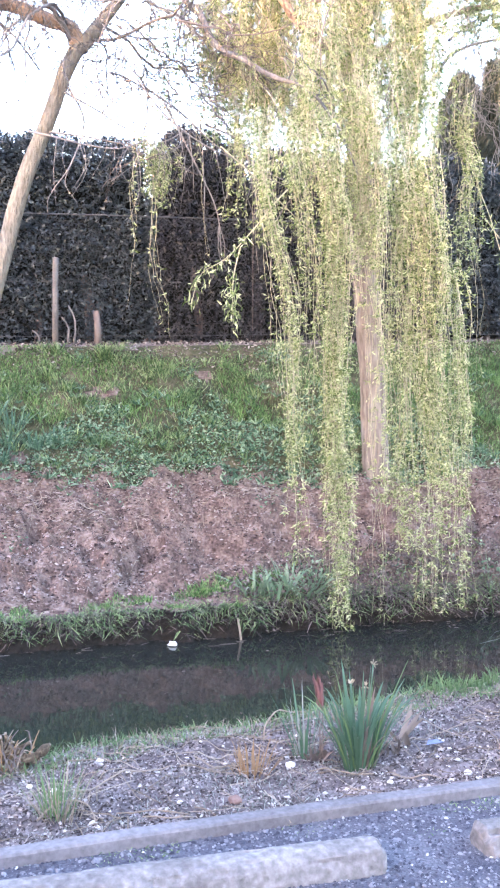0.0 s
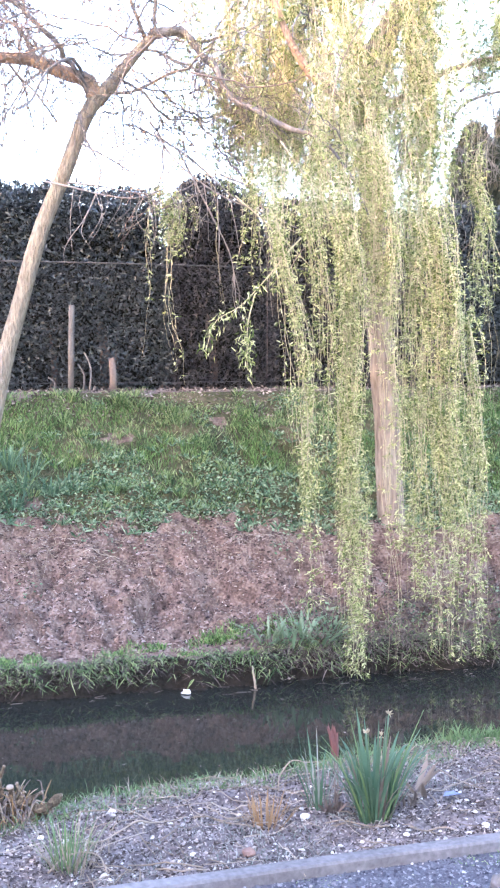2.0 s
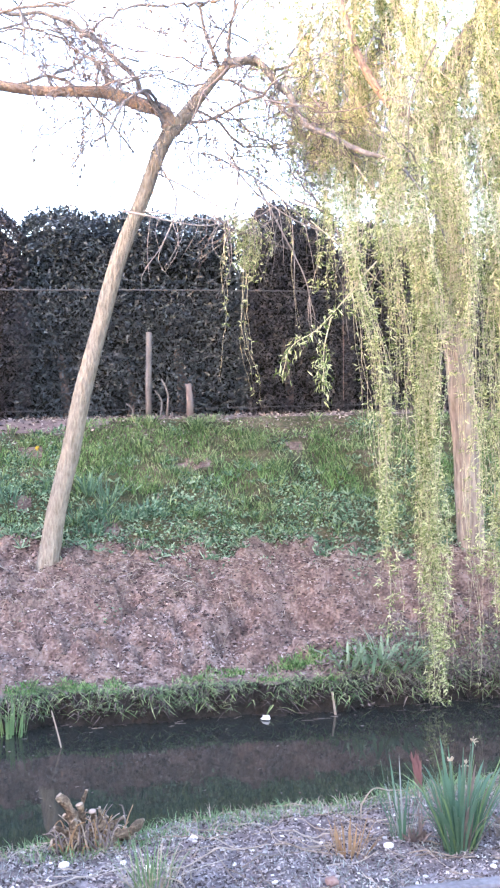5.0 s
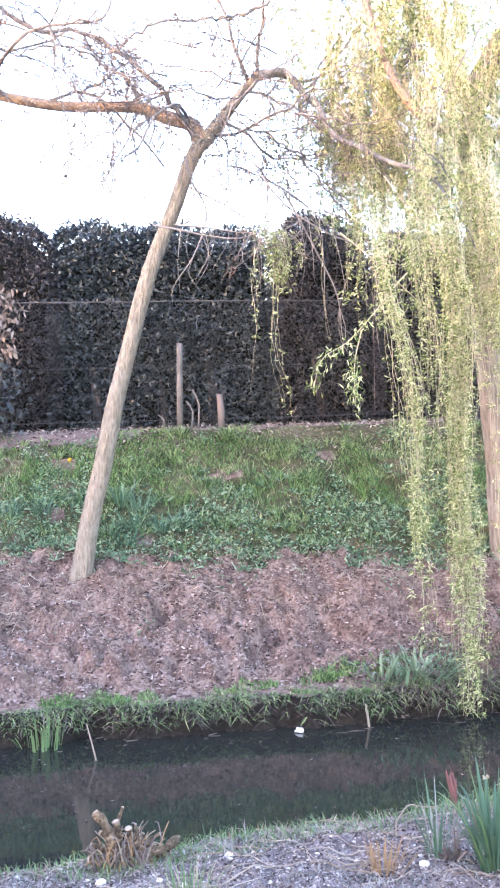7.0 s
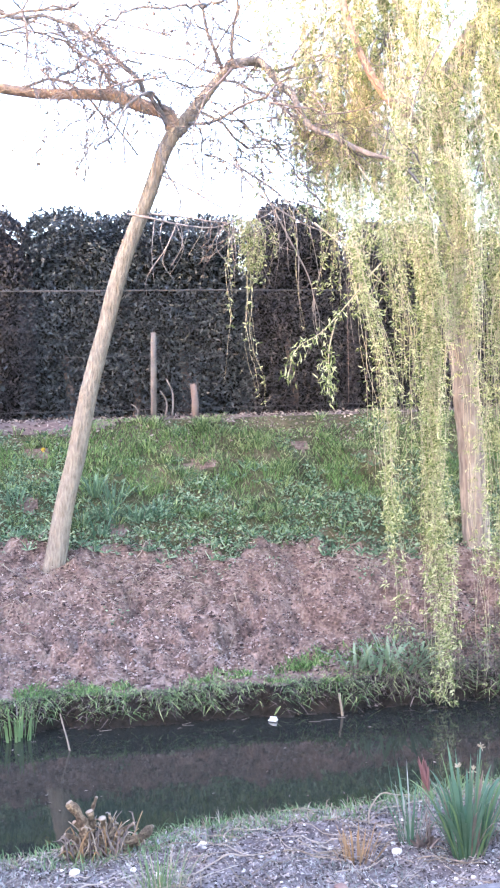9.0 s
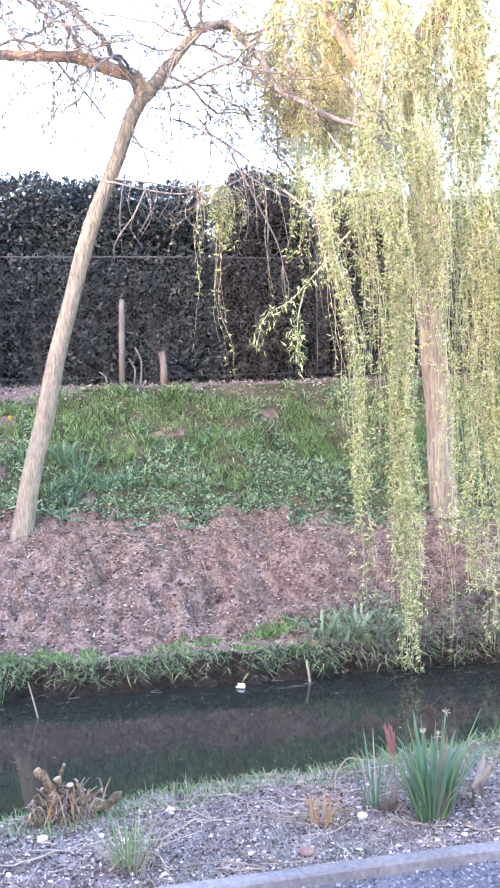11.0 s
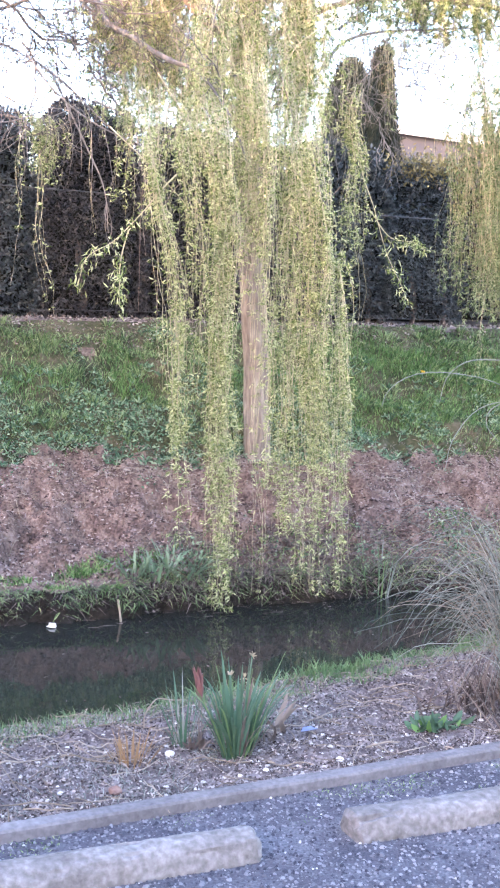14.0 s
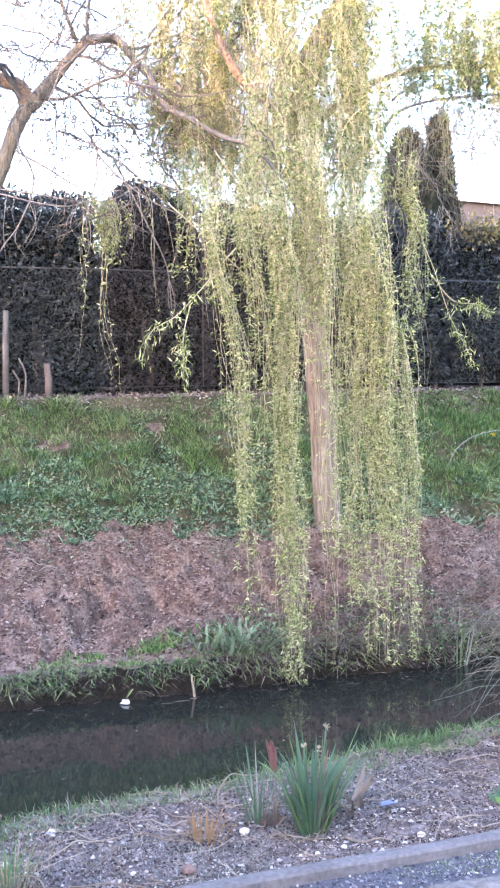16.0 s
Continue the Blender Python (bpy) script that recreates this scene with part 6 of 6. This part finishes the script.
def arching_stems():
    ob = thing("arching_stems", "long thin pale green arching stems of the sedge", "plant")
    for pts in ([(2.479, 1.46), (2.503, 1.521), (2.582, 1.581), (2.726, 1.615), (2.943, 1.603), (3.124, 1.562), (3.28, 1.489), (3.5, 1.2), (3.55, 0.1)],
                [(2.778, 1.478), (2.813, 1.594), (2.917, 1.666), (3.072, 1.677), (3.21, 1.662), (3.42, 1.5), (3.52, 0.1)],
                [(2.827, 1.174), (2.857, 1.309), (2.973, 1.442), (3.128, 1.489), (3.28, 1.484), (3.46, 1.3), (3.56, 0.1)],
                [(3.115, 1.306), (3.043, 1.38), (3.062, 1.452), (3.174, 1.491), (3.29, 1.47), (3.5, 1.1), (3.6, 0.1)],
                [(3.211, 1.415), (3.228, 1.526), (3.273, 1.608), (3.4, 1.6), (3.6, 1.2), (3.62, 0.1)]):
        pts = [(x, 3.9 + 0.05 * (x > 3.3), z) for x, z in reversed(pts)]
        part("stem", Geo().tube(curve(pts, 20), np.linspace(0.0032, 0.0016, 20), 5), M_SEDGE, ob)
    return ob


arching_stems()
weed = thing("dock_weed", "low dark green broad-leaved weed by the edging", "plant")
rng = np.random.default_rng(440)
for i in range(70):
    a = rng.uniform(0, 6.28)
    b = np.array([[2.80 + rng.normal(0, 0.05), 3.85 + rng.normal(0, 0.03), float(height(2.80, 3.85))]])
    part("leaf", Geo().leaves(b, np.array([[math.cos(a), math.sin(a), rng.uniform(0.3, 1.3)]]), rng.uniform(0.04, 0.10), rng.uniform(0.02, 0.035), rng, 0.3, "oval"), M_DAFF if i % 9 else M_FRESH, weed)


def stone(x, y, size, mat, label, seed):
    rng = np.random.default_rng(seed)
    bm = bmesh.new()
    bmesh.ops.create_icosphere(bm, subdivisions=2, radius=size / 2)
    for v in bm.verts:
        v.co *= 1 + 0.22 * noise.noise(v.co * (2.2 / size) + Vector((seed, 0, 0)))
        v.co.z *= 0.7
    me = bpy.data.meshes.new("stone")
    bm.to_mesh(me)
    bm.free()
    me.materials.append(mat)
    ob = new("stone", me)
    ob.location = (x, y, float(height(x, y)) + size * 0.2)
    return tagged(ob, label, "stone")


stone(1.555, 3.93, 0.042, M_PALE, "small white stone on the planted strip", 1)
stone(0.86, 4.28, 0.04, M_PALE, "small white stone near the bank edge", 2)
stone(1.23, 3.65, 0.05, M_TERRA, "reddish brown stone by the edging", 3)
stone(2.2, 3.66, 0.035, M_PALE, "pale flat chip beside the edging", 4)
foam = Geo().pebbles(np.array([[1.93, 7.12, WATER_Z + 0.012]]), 0.085, np.random.default_rng(3), 0.5)
tagged(part("foam_scrap", foam, M_FOAM), "white scrap of foam floating on the stream", "litter")
tagged(part("plastic_scrap", Geo().leaves(np.array([[2.20, 4.0, 0.02]]), np.array([[1, 0.2, 0.05]]), 0.10, 0.045, np.random.default_rng(4), 0.3, "oval"), M_BLUE), "blue plastic scrap on the soil", "litter")


def stick(name, pts, r0, r1, mat, label):
    p = curve(pts, 12)
    return tagged(part(name, Geo().tube(p, np.linspace(r0, r1, 12), 5), mat), label, "stick")


stick("stick", [(2.44, 7.12, -0.42), (2.43, 7.13, -0.25), (2.415, 7.15, -0.12)], 0.012, 0.007, M_STRAW, "pale broken stalk standing in the water")
stick("stick", [(0.55, 6.75, -0.42), (0.52, 6.8, -0.25), (0.47, 6.85, -0.05)], 0.007, 0.004, M_STRAW, "thin stalk standing in the water")


def withered_shrub():
    """A thin dead shrub with withered leaves and ivy at its foot, by the fence."""
    ob = thing("withered_shrub", "thin shrub with withered pale leaves and ivy by the fence", "shrub")
    rng = np.random.default_rng(460)
    z = float(height(-0.12, 11.2))
    part("trunk", Geo().tube(curve([(-0.12, 11.2, z - 0.1), (-0.09, 11.2, z + 0.45), (-0.14, 11.2, z + 1.0), (-0.08, 11.2, z + 1.5)], 10), np.linspace(0.035, 0.015, 10), 7, 0.2, 5), M_BROWN, ob)
    n = 260
    p = np.stack([rng.normal(-0.10, 0.11, n), rng.normal(11.15, 0.09, n), rng.uniform(2.63, 3.4, n)], 1)
    part("withered_leaves", Geo().leaves(p, rng.normal(size=(n, 3)) * 0.6 + [0, 0, -1], rng.uniform(0.05, 0.11, n), rng.uniform(0.02, 0.045, n), rng, 0.6, "oval"), M_DEADLEAF, ob)
    n = 420
    p = np.stack([rng.normal(-0.12, 0.14, n), rng.normal(11.15, 0.1, n), rng.uniform(z, 2.6, n)], 1)
    part("ivy_leaves", Geo().leaves(p, rng.normal(size=(n, 3)) * 0.6 + [0, -0.5, -0.5], rng.uniform(0.04, 0.08, n), rng.uniform(0.03, 0.05, n), rng, 0.3, "oval"), M_HLEAF, ob)


withered_shrub()

rng = np.random.default_rng(470)
scum = Geo()
for i in range(90):
    x = rng.uniform(-0.6, 6.0)
    y = float(far_edge(x)) - abs(rng.normal(0.10, 0.16))
    a, ln = rng.normal(0, 0.5), rng.uniform(0.015, 0.10)
    t = np.linspace(-0.5, 0.5, 4)
    scum.tube(np.stack([x + t * ln * math.cos(a), y + t * ln * math.sin(a), 0 * t + WATER_Z + 0.002], 1), rng.uniform(0.0008, 0.002), 4)
for i in range(90):
    x, y = rng.uniform(-0.6, 5.0), rng.uniform(5.3, 7.1)
    scum.leaves(np.array([[x, y, WATER_Z + 0.003]]), np.array([[rng.normal(), rng.normal(), 0.0]]), rng.uniform(0.01, 0.04), 0.008, rng, 0.1)
tagged(part("floating_debris", scum, M_BROWN), "bits of straw and twigs floating on the stream", "debris", kind="stuff")


# curled dry stems, dead leaves and small leftovers round the plants
def curl(pts, r=0.0028, mat=None, label="pale curled dry stem on the planted strip"):
    p = curve(pts, 18)
    p[:, 2] += height(p[:, 0], p[:, 1])
    tagged(part("stick", Geo().tube(p, np.linspace(r, r * 0.6, 18), 5), mat or M_STRAW), label, "stick")


curl([(1.60, 4.36, 0.0), (1.61, 4.38, 0.07), (1.66, 4.4, 0.11), (1.74, 4.42, 0.10), (1.82, 4.42, 0.07)], 0.004)
curl([(0.89, 4.22, 0.01), (0.84, 4.28, 0.03), (0.87, 4.36, 0.05), (0.95, 4.38, 0.04), (1.02, 4.34, 0.01)])
curl([(0.97, 4.24, 0.01), (0.95, 4.30, 0.04), (1.0, 4.37, 0.05), (1.08, 4.37, 0.02)])
curl([(0.72, 3.97, 0.01), (0.86, 4.04, 0.015), (1.0, 4.08, 0.02), (1.12, 4.10, 0.012)], 0.004)
curl([(1.25, 4.2, 0.01), (1.22, 4.14, 0.03), (1.29, 4.06, 0.02), (1.42, 4.06, 0.012), (1.52, 4.1, 0.01)])
curl([(2.0, 4.06, 0.01), (2.2, 4.08, 0.02), (2.4, 4.16, 0.03), (2.6, 4.2, 0.02)], 0.003)
curl([(0.52, 3.68, 0.01), (0.6, 3.72, 0.05), (0.69, 3.7, 0.06), (0.72, 3.64, 0.01)], 0.004)
curl([(1.9, 3.72, 0.01), (2.0, 3.68, 0.015), (2.06, 3.63, 0.012)], 0.004, M_STRAW, "pale flat stick beside the edging")
curl([(2.35, 3.70, 0.01), (2.45, 3.71, 0.015), (2.53, 3.72, 0.012)], 0.005, M_STRAW, "pale flat stick beside the edging")
rng = np.random.default_rng(480)
for name, x, y, n, ln, w, mat, label in (("withered_plant", 1.672, 3.97, 18, 0.09, 0.02, M_BROWN, "dark withered plant beside the daffodils"), ("withered_plant", 2.13, 4.12, 6, 0.17, 0.03, M_DEADLEAF, "tall pale withered leaves behind the daffodils"), ("withered_plant", 2.02, 3.98, 8, 0.08, 0.014, M_BROWN, "dark fallen stalks beside the daffodils")):
    ob = thing(name, label, "plant")
    z = float(height(x, y))
    for i in range(n):
        a = rng.uniform(0, 6.28)
        b = np.array([[x + rng.normal(0, 0.025), y + rng.normal(0, 0.025), z]])
        part("leaf", Geo().leaves(b, np.array([[math.cos(a) * 0.6, math.sin(a) * 0.5, rng.uniform(0.3, 1.4)]]), ln * rng.uniform(0.6, 1.2), w * rng.uniform(0.6, 1.2), rng, 0.5, "oval"), mat, ob)
for k, (x, y, s) in enumerate(((0.63, 4.0, 0.03), (0.33, 4.12, 0.04), (0.55, 4.1, 0.025), (1.68, 3.66, 0.02), (1.85, 3.64, 0.025), (1.05, 3.75, 0.022))):
    stone(x, y, s, M_PALE, "small white stone on the planted strip", 10 + k)
